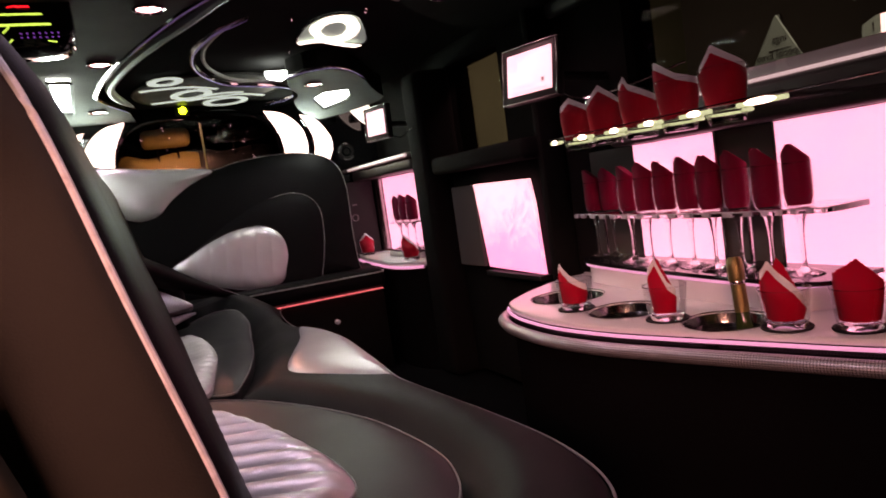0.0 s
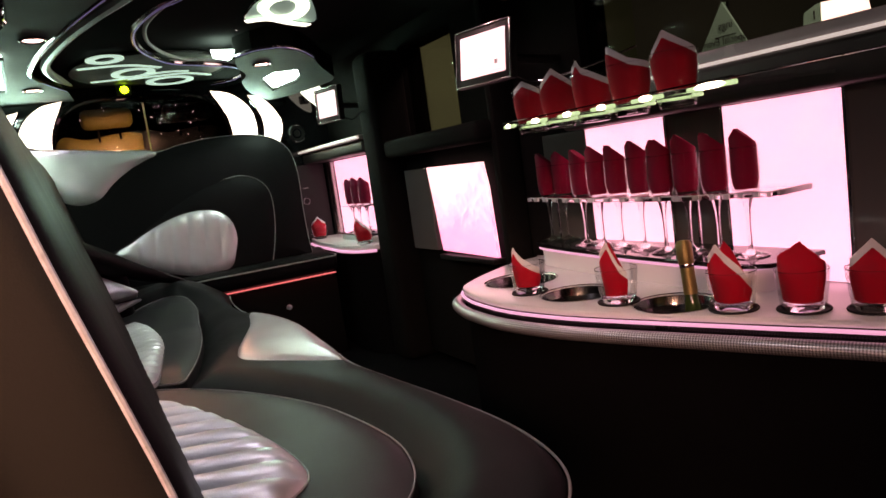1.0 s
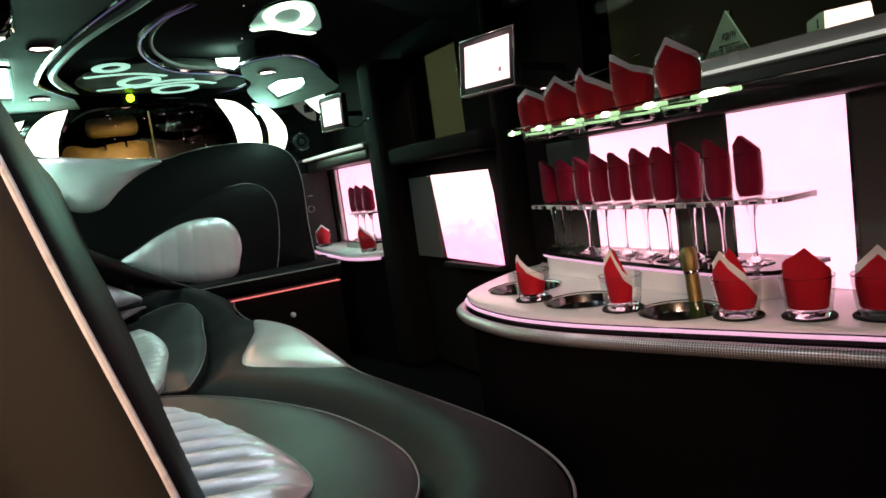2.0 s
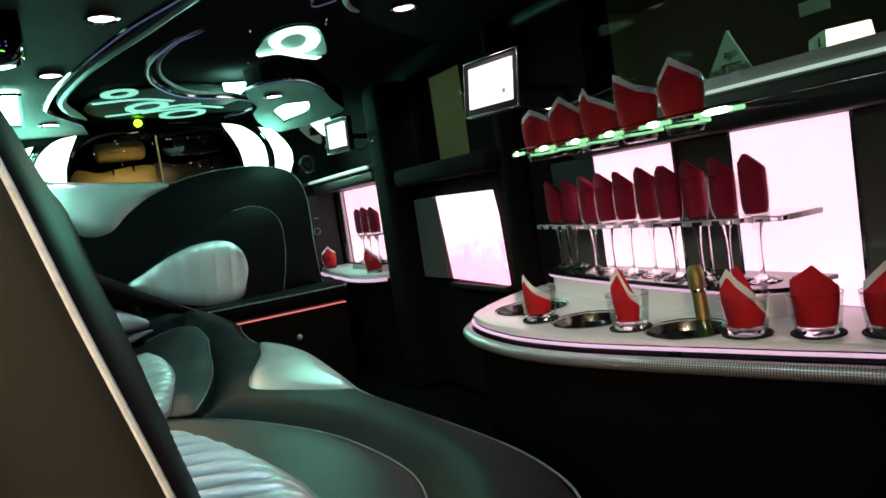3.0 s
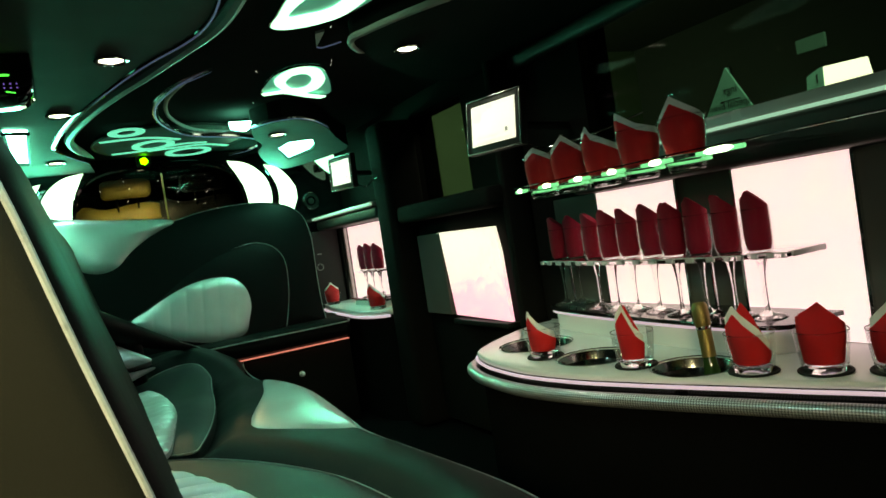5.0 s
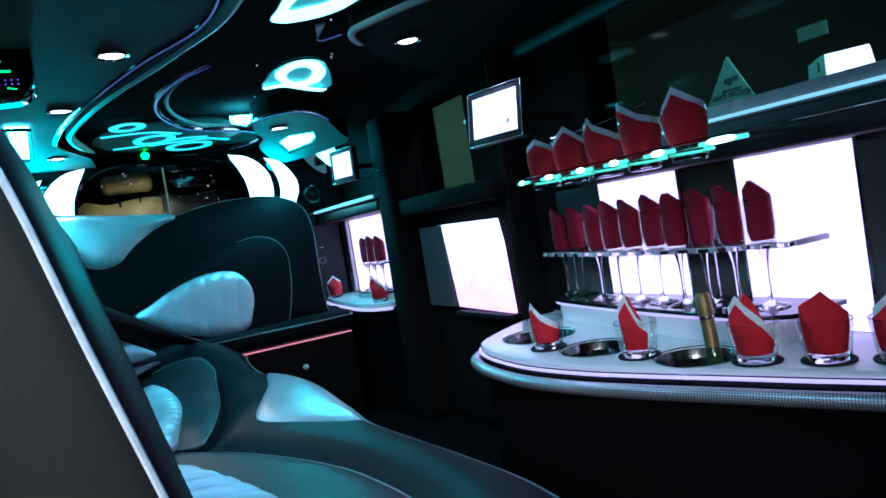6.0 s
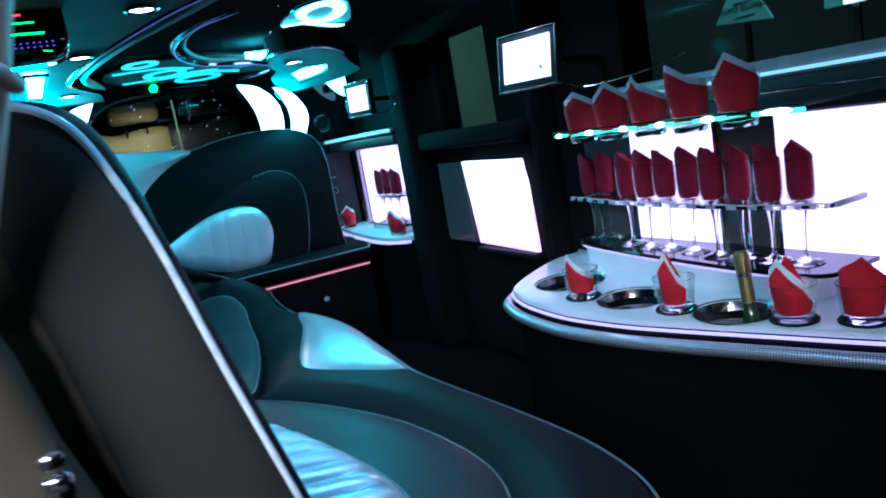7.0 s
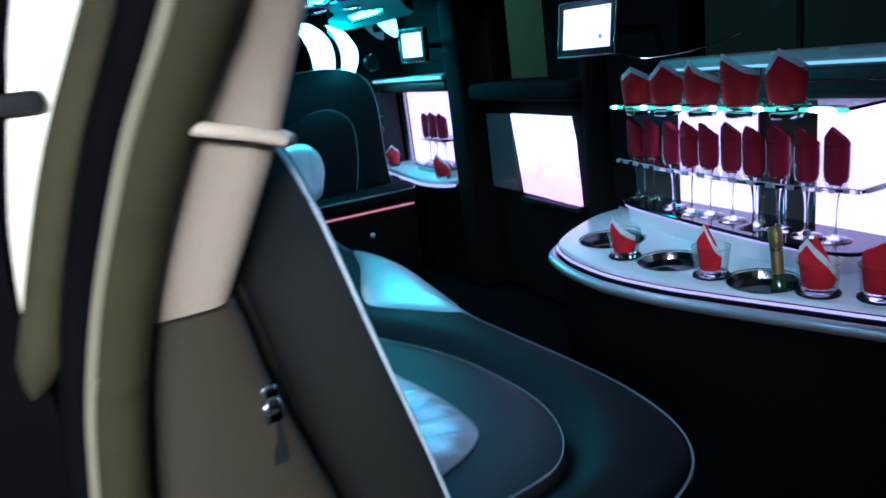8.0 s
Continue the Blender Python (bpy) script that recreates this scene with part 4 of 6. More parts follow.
for name, pts, mat_, z, h, ribs, lab in (
        ("seat_panel", MID1, M_GREY, SEAT_Z - 0.020, 0.018, None, "grey leather panel"),
        ("seat_insert", SIL1, M_SILVER, SEAT_Z - 0.006, 0.022, (1.0, -0.35, 0.056, 0.018), "silver pleated insert"),
        ("seat_panel", MID2, M_GREY, SEAT_Z - 0.016, 0.018, None, "grey leather panel"),
        ("seat_insert", SIL2, M_SILVER, SEAT_Z - 0.004, 0.020, (1.0, 0.5, 0.050, 0.014), "silver pleated insert"),
        ("seat_insert", TRI, M_SILVER, SEAT_Z - 0.006, 0.022, None, "smooth silver insert")):
    out = [(p.x, p.y) for p in curve([Vector(p) for p in pts], 10, True)]
    o = part(name, lifted(pleated(out, z, h, ribs[:2], ribs[2], ribs[3]) if ribs else puff(out, z, h, 12, floor=0.03)), mat_, lounge, lab)
    c = Vector((sum(p[0] for p in out), sum(p[1] for p in out))) / len(out)
    k = 1.0 if ribs else 0.994
    part("piping", lifted(seam([c + (Vector(p) - c) * k for p in out], z + (0.004 if ribs else 0.0015 + h * (1 - k ** 4) ** 0.62), 0.0014)), M_PIPE, o, "thin white piping")
part("piping", lifted(tube([(p.x, p.y, SEAT_Z - 0.016) for p in edge], 0.0021, 6)), M_PIPE, lounge, "white piping")

# backrest of the long seat: its end panel faces the door
def back_profile():
    """(x, z) of the front face from the seat to the top, then down the back."""
    return [(0.092, 0.30), (0.078, 0.372), (0.063, 0.42), (0.037, 0.53), (-0.008, 0.70), (-0.039, 0.825), (-0.062, 0.895), (-0.085, 0.935), (-0.125, 0.952), (-0.17, 0.94), (-0.205, 0.90), (-0.235, 0.80), (-0.245, 0.30)]


prof = [Vector(p) for p in back_profile()]
fine = curve(prof, 5)
bm, rings = bmesh.new(), []
for y, grow in ((0.644, -0.004), (0.648, 0.0), (0.66, 0.008), (0.70, 0.014), (0.85, 0.018), (1.3, 0.016), (1.9, 0.016), (2.4, 0.018), (2.72, 0.022)):
    rings.append([bm.verts.new((p.x + (grow if p.x > -0.2 else 0), y, p.y + grow * (0.6 if p.y > 0.85 else 0))) for p in fine])
for A, B in zip(rings, rings[1:]):
    for k in range(len(A) - 1):
        bm.faces.new((A[k], A[k + 1], B[k + 1], B[k]))
    bm.faces.new((A[-1], A[0], B[0], B[-1]))
bm.faces.new(rings[-1])
back = part("backrest", bm, M_BLACK, lounge, "black leather backrest")
inside = [(-0.065, 0.30), (-0.076, 0.42), (-0.090, 0.53), (-0.110, 0.66), (-0.132, 0.78), (-0.148, 0.86), (-0.146, 0.92)]
strip = [(p.x, p.y) for p in fine if p.x > -0.125 and p.y > 0.30] + [(p.x, p.y) for p in curve([Vector(q) for q in inside], 4)][::-1]
end = puff(strip, 0, 0.012, 8, centre=(-0.05, 0.62), floor=0.01)
placed(end, (0, 0.640, 0), (1, 0, 0), (0, 0, 1), (0, -1, 0))
cap = slab([(p.x, p.y) for p in fine], 0.0, 0.006)
part("side_trim", placed(cap, (0, 0.652, 0), (1, 0, 0), (0, 0, 1), (0, -1, 0)), M_TAUPE, back, "dark taupe side trim", False)
part("end_panel", end, M_END, back, "charcoal end panel towards the door")
part("piping", tube([(p.x, 0.641, p.y) for p in fine[3:-8]], 0.0040, 8), M_PIPEB, back, "silver-white piping")

# rolled bolster where the long seat meets the bench
path = curve([Vector(p) for p in ((-0.12, 2.05, 0.70), (-0.06, 2.18, 0.674), (-0.005, 2.30, 0.642), (0.11, 2.50, 0.563), (0.21, 2.62, 0.507), (0.33, 2.73, 0.450))], 6)
girth = [float(np.interp(i / (len(path) - 1), (0, 0.2, 0.55, 0.8, 1.0), (0.036, 0.041, 0.037, 0.024, 0.007))) for i in range(len(path))]
part("corner_bolster", tube(path, 0.05, 18, radii=girth), M_BLACK, lounge, "black tapered corner bolster")
part("piping", tube([p + Vector((0.0, -0.02, g * 0.92)) for p, g in zip(path, girth)], 0.0014, 6), M_PIPE, lounge, "thin white piping")
out = [(p.x, p.y) for p in curve([Vector(p) for p in ((-0.07, 0.61), (0.002, 0.578), (0.08, 0.528), (0.146, 0.480), (0.10, 0.468), (0.041, 0.465), (-0.07, 0.47))], 6, True)]
part("bolster_insert", placed(puff(out, 0, 0.012, 10, floor=0.05), (0, 2.44 - 0.35 * 0.53, 0.53 * 0.063), (1, 0, 0), (0, 0.35, 0.937), (0, -0.937, 0.35)), M_SILVER, lounge, "smooth silver insert")
out = [(p.x, p.y) for p in curve([Vector(p) for p in ((-0.04, 0.452), (0.039, 0.455), (0.150, 0.459), (0.124, 0.444), (0.045, 0.416), (-0.04, 0.400))], 6, True)]
part("corner_insert", placed(pleated(out, 0, 0.012, (0.55, 0.83), 0.018, 0.006), (0, 2.43 - 0.6 * 0.43, 0.43 * 0.2), (1, 0, 0), (0, 0.6, 0.8), (0, -0.8, 0.6)), M_SILVER, lounge, "silver pleated corner insert")
part("corner_base", boxed((-0.16, 2.48, 0.33), (0.13, 2.72, 0.60), 0.03, 3), M_BLACK, lounge, "black padded corner")

# ---- bench across the partition ----
bench = thing("bench_seat", "black leather bench with an arched backrest and silver pleated insert", "seat", (0.45, 3.0, 0.0))
bx0, bx1 = XL + 0.02, 0.965
part("base", boxed((bx0, 2.83, 0.0), (bx1 - 0.01, 3.3, 0.345), 0.01), M_FELT, bench, "black base box")
part("led_strip", boxed((0.40, 2.806, 0.3562), (bx1 - 0.02, 2.83, 0.3592), 0.0008), M_STRIPR, bench, "thin reddish LED strip")
seat_out = [(bx0, 2.81), (0.3, 2.795), (0.7, 2.795), (0.90, 2.80), (bx1, 2.83), (bx1 + 0.005, 3.0), (bx1, 3.2), (bx0, 3.2)]
part("seat_cushion", slab([(p.x, p.y) for p in curve([Vector(p) for p in seat_out], 5, True)], 0.362, 0.445, soft=0.028), M_BLACK, bench)
part("piping", tube([(p.x, p.y, 0.43) for p in curve([Vector((*p, 0)) for p in seat_out[1:6]], 6)], 0.003, 6), M_PIPE, bench, "white piping")
UN = Vector((0, -0.98, 0.2)).normalized()
UV = Vector((0, 0.2, 0.98)).normalized()
BO = Vector((0, 2.96, 0.44))
ARCH = [(0.905, -0.01), (0.90, 0.06), (0.903, 0.187), (0.912, 0.30), (0.915, 0.389), (0.90, 0.472), (0.86, 0.523), (0.80, 0.551), (0.716, 0.567), (0.631, 0.569), (0.534, 0.564), (0.438, 0.55), (0.345, 0.532), (0.15, 0.55), (-0.023, 0.58), (-0.24, 0.57), (-0.25, 0.0)]
MIDA = [(0.690, -0.09), (0.714, -0.01), (0.742, 0.08), (0.763, 0.181), (0.767, 0.289), (0.73, 0.353), (0.662, 0.381), (0.589, 0.375), (0.49, 0.352), (0.366, 0.295), (0.268, 0.233), (0.15, 0.163), (0.06, 0.11), (0.12, -0.04), (0.45, -0.10)]
INSA = [(0.534, 0.0), (0.569, 0.065), (0.586, 0.123), (0.576, 0.191), (0.535, 0.238), (0.469, 0.254), (0.377, 0.246), (0.285, 0.215), (0.192, 0.168), (0.122, 0.12), (0.256, 0.04), (0.42, -0.01)]
SILT = [(-0.23, 0.575), (-0.07, 0.582), (0.10, 0.56), (0.343, 0.528), (0.269, 0.48), (0.184, 0.414), (0.122, 0.354), (0.058, 0.335), (0.0, 0.347), (-0.043, 0.381), (-0.10, 0.44), (-0.23, 0.50)]
out = curve([Vector(p) for p in ARCH], 6)
bm = puff([(p.x, p.y) for p in out], 0, 0.035, 10, centre=(0.35, 0.25), floor=0.16)
placed(bm, BO, (1, 0, 0), UV, UN)
bback = part("backrest", bm, M_BLACK, bench, "black arched backrest")
part("piping", tube([BO + Vector((1, 0, 0)) * p.x + UV * p.y + UN * 0.003 for p in out], 0.0015, 6), M_PIPE, bback, "thin white piping")
for nm, pts, mat_, base, h, ribs, lab in (
        ("back_panel", MIDA, M_BLACK, 0.030, 0.022, None, "black inner arch"),
        ("back_insert", INSA, M_SILVER, 0.052, 0.018, (0.12, 1.0, 0.062, 0.0035), "silver pleated insert"),
        ("back_top", SILT, M_SILVER, 0.022, 0.028, None, "silver top panel")):
    out = curve([Vector(p) for p in pts], 8, True)
    bm = pleated([(p.x, p.y) for p in out], base, h, ribs[:2], ribs[2], ribs[3]) if ribs else puff([(p.x, p.y) for p in out], base, h, 10, floor=0.02)
    o = part(nm, placed(bm, BO, (1, 0, 0), UV, UN), mat_, bback, lab)
    part("piping", tube([BO + Vector((1, 0, 0)) * p.x + UV * p.y + UN * (base + 0.003) for p in out], 0.0013, 6, True), M_PIPE, bench, "thin grey piping")
part("shelf", boxed((XL + 0.005, 3.2, 0.0), (0.86, 3.39, 0.955), 0.02), M_TRIM, bench, "black ledge behind the backrest")
part("catch", lathe([(0.011, 0), (0.011, 0.01), (0.006, 0.016), (0, 0.017)], 16, (0.725, 2.828, 0.25), axis=(0, -1, 0)), M_PIPEB, bench, "round chrome catch")


# ---- bar ----
FRONT = [(1.19, 1.70), (1.09, 1.69), (0.98, 1.64), (0.88, 1.578), (0.812, 1.515), (0.775, 1.42), (0.760, 1.33), (0.758, 1.21), (0.785, 1.07), (0.825, 0.955), (0.865, 0.855), (0.90, 0.77), (0.932, 0.69), (0.965, 0.615), (1.01, 0.50), (1.06, 0.36), (1.11, 0.20), (1.15, 0.06), (1.19, -0.05)]
TOPC = 0.442


def inset(points, d):
    out, P = [], [Vector(p) for p in points]
    for i, p in enumerate(P):
        t = (P[min(i + 1, len(P) - 1)] - P[max(i - 1, 0)]).normalized()
        out.append((p.x - t.y * d, p.y + t.x * d))
    return out


bar_curve = [(p.x, p.y) for p in curve([Vector(p) for p in FRONT], 6)]
BACKS = [(1.215, -0.05), (1.215, 1.70)]
WELLS = [(0.950, 1.415, 0.088), (0.921, 1.158, 0.080), (0.950, 0.917, 0.076)]
bar = thing("bar_counter", "curved white bar counter with ice wells and silver woven bumper", "bar", (1.05, 1.0, 0.0))
top = part("countertop", slab(inset(bar_curve, 0.023) + BACKS, TOPC - 0.013, TOPC, WELLS, 0.005), M_SOLID, bar, "white solid-surface top")
part("led_strip", tube([(x, y, TOPC - 0.0165) for x, y in inset(bar_curve, 0.020)], 0.0036, 8), M_STRIP, bar, "glowing LED strip")
part("band", slab(inset(bar_curve, 0.030) + BACKS, TOPC - 0.042, TOPC - 0.0205), M_GLOSS, bar, "black band", False)
bump_path = [(x, y, TOPC - 0.041) for x, y in inset(bar_curve, 0.006)]
part("bumper", unrolled(tube(bump_path, 0.0142, 16, flat=0.95), bump_path, 0.0142, 16), woven("silver_weave"), bar, "silver woven bumper")
part("body", slab(inset(bar_curve, 0.030) + BACKS, 0.0, TOPC - 0.044), M_CARPET, bar, "black carpeted body", False)
for x, y, r in WELLS:
    prof = [(0, 0.27), (r * 0.7, 0.272), (r * 0.86, 0.29), (r * 0.93, 0.36), (r * 0.98, TOPC - 0.004), (r * 1.04, TOPC + 0.002), (r * 1.04, TOPC + 0.0005)]
    part("ice_well", lathe(prof, 32, (x, y, 0)), M_WELL, bar, "stainless ice well")

# raised glass ledge
LEDGE = [(1.205, 1.60), (1.15, 1.585), (1.105, 1.53), (1.078, 1.40), (1.055, 1.20), (1.042, 1.02), (1.040, 0.87), (1.047, 0.825), (1.066, 0.797), (1.10, 0.790), (1.205, 0.790)]
led = [(p.x, p.y) for p in curve([Vector(p) for p in LEDGE], 6)]
ledge = thing("glass_ledge", "raised black glass ledge with an LED edge on the bar", "shelf", (1.12, 1.15, TOPC))
RISER = [(1.205, 1.595), (1.15, 1.58), (1.105, 1.525), (1.083, 1.41), (1.058, 1.20), (1.046, 1.02), (1.050, 0.90), (1.064, 0.845), (1.095, 0.818), (1.14, 0.810), (1.205, 0.808)]
rise = [(p.x, p.y) for p in curve([Vector(p) for p in RISER], 6)]
part("riser", slab(inset(rise, 0.006), TOPC + 0.001, 0.490), M_SOLID, ledge, "white riser", False)
part("led_strip", tube([(x, y, 0.4895) for x, y in inset(rise, -0.001)], 0.0034, 8), M_STRIP, ledge, "glowing LED strip")
part("plate", slab(inset(led, -0.006), 0.494, 0.503, soft=0.002), M_GLOSS, ledge, "black glass plate", False)

# back wall of the bar: lit perforated panels between smoked mirror strips
backwall = thing("backlit_panel_wall", "smoked mirror with two lit pink perforated panels behind the bar", "wall panel", (1.21, 1.0, TOPC))
part("mirror", boxed((1.205, 0.05, TOPC + 0.002), (1.216, 1.60, 0.79)), M_MIRROR, backwall, "smoked mirror", False)
for y0, y1 in ((0.732, 0.984), (1.137, 1.408)):
    part("lit_panel", boxed((1.198, y0, TOPC + 0.003), (1.2045, y1, 0.789)), M_PANEL, backwall, "lit perforated panel", False)
    for y in (y0, y1):
        part("frame", boxed((1.196, y - 0.003, TOPC + 0.003), (1.2045, y + 0.003, 0.79)), M_CHROME, backwall, "thin bright frame", False)

# window ledge above with an LED line
sill = thing("window_ledge", "padded black window ledge with an LED line above the bar", "ledge", (1.17, 0.8, 0.82))
part("pad", boxed((1.135, -0.5, 0.791), (1.218, 1.42, 0.868), 0.012, 3), M_PAD, sill)
part("top_board", boxed((1.150, -0.5, 0.869), (1.218, 1.42, 0.901), 0.006), M_BOARD, sill, "grey top board")
part("led_strip", tube([(1.146, -0.5, 0.873), (1.146, 1.42, 0.873)], 0.0036, 8), M_LINE, sill, "glowing LED line")
part("bead", tube([(1.133, -0.5, 0.838), (1.133, 1.42, 0.838)], 0.0022, 6), M_CHROME, sill, "thin chrome bead")

# acrylic shelf that holds the upper glasses
CUPS = [(0.930, 1.259), (0.930, 1.162), (0.930, 1.058), (0.930, 0.956), (0.930, 0.850)]
SHELF_Z = 0.815
shelf = thing("acrylic_shelf", "clear acrylic glass shelf with glowing LED segments", "shelf", (1.04, 1.05, SHELF_Z))
part("plate", slab([(0.889, 0.705), (0.889, 1.305), (1.19, 1.305), (1.19, 0.705)], SHELF_Z - 0.003, SHELF_Z + 0.003, [(x, y, 0.0375) for x, y in CUPS]), M_CRYSTAL, shelf, smooth=False)
for y0, y1 in ((1.282, 1.298), (1.168, 1.210), (1.066, 1.104), (0.968, 1.005), (0.854, 0.900), (0.712, 0.778)):
    mid, half = (y0 + y1) / 2, (y1 - y0) * (0.30 if y0 > 0.8 else 0.42)
    part("led_segment", tube(curve([Vector((0.8840, mid + f * half, SHELF_Z)) for f in (-1, -0.5, 0, 0.5, 1)], 3), 0.0048, 8, taper=3), M_AMBER, shelf, "bright LED segment")
    # a wider glowing tube imitates the halo round each LED
    part("halo_tube", tube([(0.8885, y0 - 0.012, SHELF_Z - 0.001), (0.8885, y1 + 0.012, SHELF_Z - 0.001)], 0.0062, 8, taper=1), M_HALO, shelf, "glowing tube imitating the LED's halo")
for x, y in CUPS:
    # added glowing arcs imitate LED light caught in the tumbler bases
    part("base_glow_arc", tube([(x + 0.0395 * math.cos(q), y + 0.0395 * math.sin(q), SHELF_Z - 0.006) for q in (radians(-100 + 14 * k) for k in range(15))], 0.0028, 6), M_HALO, shelf, "glowing arc imitating LED light in the tumbler base")
# added black line, since the clear plate's front edge looks dark
part("front_edge_line", tube([(0.8835, 0.70, SHELF_Z + 0.0075), (0.8835, 1.31, SHELF_Z + 0.0075)], 0.0013, 6), M_GLOSS, shelf, "thin black line for the shelf's dark front edge")
for y in (0.715, 1.295):
    part("bracket", boxed((1.14, y - 0.008, SHELF_Z - 0.004), (1.215, y + 0.008, SHELF_Z + 0.03), 0.003), M_CHROME, shelf)


# ---- glasses and napkins ----
def tumbler(h, r0, r1, name="tumbler", label="clear ribbed tumbler holding a folded red napkin", group="tumblers"):
    t = thing(name, label, "glass", (0, 0, 0), group)
    d = r1 - r0
    prof = [(r0 * 0.96, 0.002), (r0, 0.006), (r0 + d * 0.26, h * 0.25), (r0 + d * 0.50, h * 0.47), (r0 + d * 0.64, h * 0.60), (r0 + d * 0.77, h * 0.72), (r0 + d * 0.90, h * 0.86), (r1 - 0.0003, h - 0.0015)]
    part("bowl", lathe(prof, 40, ribs=1, rib_depth=0.0020, rib_to=h * 0.46), M_GLASS, t)
    part("rim", lathe([(r1 - 0.0010, h - 0.0008), (r1 + 0.0002, h - 0.0008), (r1 + 0.0002, h + 0.0003), (r1 - 0.0010, h + 0.0003), (r1 - 0.0010, h - 0.0008)], 40), M_RIM, t)
    part("foot", lathe([(0, 0.0), (r0 * 0.9, 0.0), (r0 * 0.95, 0.003), (r0 * 0.95, 0.009), (r0 * 0.8, 0.011), (0, 0.010)], 40, ribs=1, rib_depth=0.0009, rib_to=0.0095), M_CRYSTAL, t, "thick glass foot")
    return t


def folded(points, low, rim, r, seed, white, inner=()):
    """A cloth sheet round the front of a glass, folded flat to a point above the rim.
    points: the top edge as (across, height over the rim), across from -1 to 1."""
    rnd = random.Random(seed)
    ph = rnd.uniform(0, 6)
    us, hs = [p[0] for p in points], [p[1] for p in points]

    def sheet(rr, drop, thick, push):
        bm, rows, n = bmesh.new(), [], 30
        for k in range(n + 1):
            u = us[0] + (us[-1] - us[0]) * k / n
            hi = rim + float(np.interp(u, us, hs)) - drop
            col = []
            for j in range(9):
                f = j / 8
                z = low + (hi - low) * f
                rad = rr * (0.84 + 0.16 * min(1, f * 1.5)) * (1 + 0.02 * math.sin(4 * u + ph + 3 * f))
                over = max(0.0, min(1.0, (z - rim + 0.012) / 0.03))
                deep = math.sqrt(max(0.0, 1 - min(1.0, abs(u)) ** 2)) * (1 - 0.62 * over)
                col.append((-rad * deep + push, rad * u, z))
            rows.append([(bm.verts.new(p), bm.verts.new((p[0] + thick, p[1] * 0.97, p[2]))) for p in col])
        for A, B in zip(rows, rows[1:]):
            for j in range(8):
                bm.faces.new((A[j][0], B[j][0], B[j + 1][0], A[j + 1][0]))
                bm.faces.new((A[j][1], A[j + 1][1], B[j + 1][1], B[j][1]))
            bm.faces.new((A[8][0], B[8][0], B[8][1], A[8][1]))
            bm.faces.new((A[0][0], A[0][1], B[0][1], B[0][0]))
        for R in (rows[0], rows[-1]):
            for j in range(8):
                bm.faces.new((R[j][0], R[j + 1][0], R[j + 1][1], R[j][1]))
        return bm
    layers = [sheet(r, white, 0.0022, 0.0), sheet(r * 0.96, 0.0, 0.0022, 0.0032)]
    if inner:
        us, hs = [p[0] for p in inner], [p[1] for p in inner]
        layers.append(sheet(r * 0.88, 0.0, 0.0022, 0.009))
    return layers


SHAPES = [
    [(-1.0, -0.008), (0.42, 0.022), (1.0, 0.004)],
    [(-1.0, -0.006), (0.28, 0.031), (1.0, 0.001)],
    [(-1.0, -0.016), (0.50, 0.014), (0.72, 0.031), (0.88, 0.020), (1.0, 0.016)],
    [(-1.0, -0.002), (0.0, 0.010), (0.95, 0.036), (1.02, 0.034)],
    [(-1.0, 0.002), (0.44, 0.038), (1.0, 0.003)],
]


def napkin_in(at, shape, low, rim, r, seed, turn, white, group="napkins", inner=()):
    t = thing("folded_napkin", "red folded napkin with a white edge standing in a tumbler" if white > 0 else "plain red folded cloth napkin standing in a tumbler", "napkin", (0, 0, 0), group)
    red, pale, *more = folded(shape, low, rim, r, seed, white, inner)
    for sheet_ in more:
        part("inner_fold", sheet_, M_RED, t, "red inner fold")
    part("cloth", red, M_RED, t)
    part("back_fold", pale, M_WHITE if white > 0 else M_RED, t, "white back fold" if white > 0 else "red back fold")
    t.matrix_basis = pose(*at, 0, 0, turn)
    return t


first = None
for i, (x, y) in enumerate(CUPS):
    m = pose(x, y, SHELF_Z - 0.022, 0, 0, 9 * i)
    if first is None:
        first = tumbler(0.092, 0.031, 0.040)
        first.matrix_basis = m
    else:
        copy_thing(first, m)
    facing = math.degrees(math.atan2(y, x))
    napkin_in((x, y, SHELF_Z - 0.020), SHAPES[i], 0.026 if i == 4 else 0.020, 0.090, 0.0368, 10 + i, facing, 0.013)
LOW = [(0.872, 1.268), (0.905, 1.018), (0.962, 0.800), (1.012, 0.706), (1.060, 0.618)]
LOWSHAPE = [
    [(-0.9, -0.013), (0.3, 0.010), (0.8, 0.028), (0.92, 0.038), (1.08, 0.024)],
    [(-0.7, -0.008), (-0.2, 0.006), (0.2, 0.030), (0.5, 0.052), (0.9, 0.034), (1.0, 0.026)],
    [(-0.95, -0.020), (-0.45, 0.006), (0.3, 0.028), (0.7, 0.046), (1.08, 0.024)],
    [(-1.0, 0.008), (-0.65, 0.022), (0.0, 0.044), (1.0, 0.021)],
    [(-1.0, 0.010), (-0.5, 0.024), (0.05, 0.044), (1.0, 0.012)],
]
INNER = {1: [(-0.5, 0.0), (0.0, 0.030), (0.35, 0.050), (0.6, 0.036), (0.95, 0.022)], 2: [(-0.7, -0.004), (-0.1, 0.036), (0.25, 0.050), (0.9, 0.010)], 3: [(-0.8, 0.0), (0.35, 0.034), (0.98, 0.024)]}
low_first = None
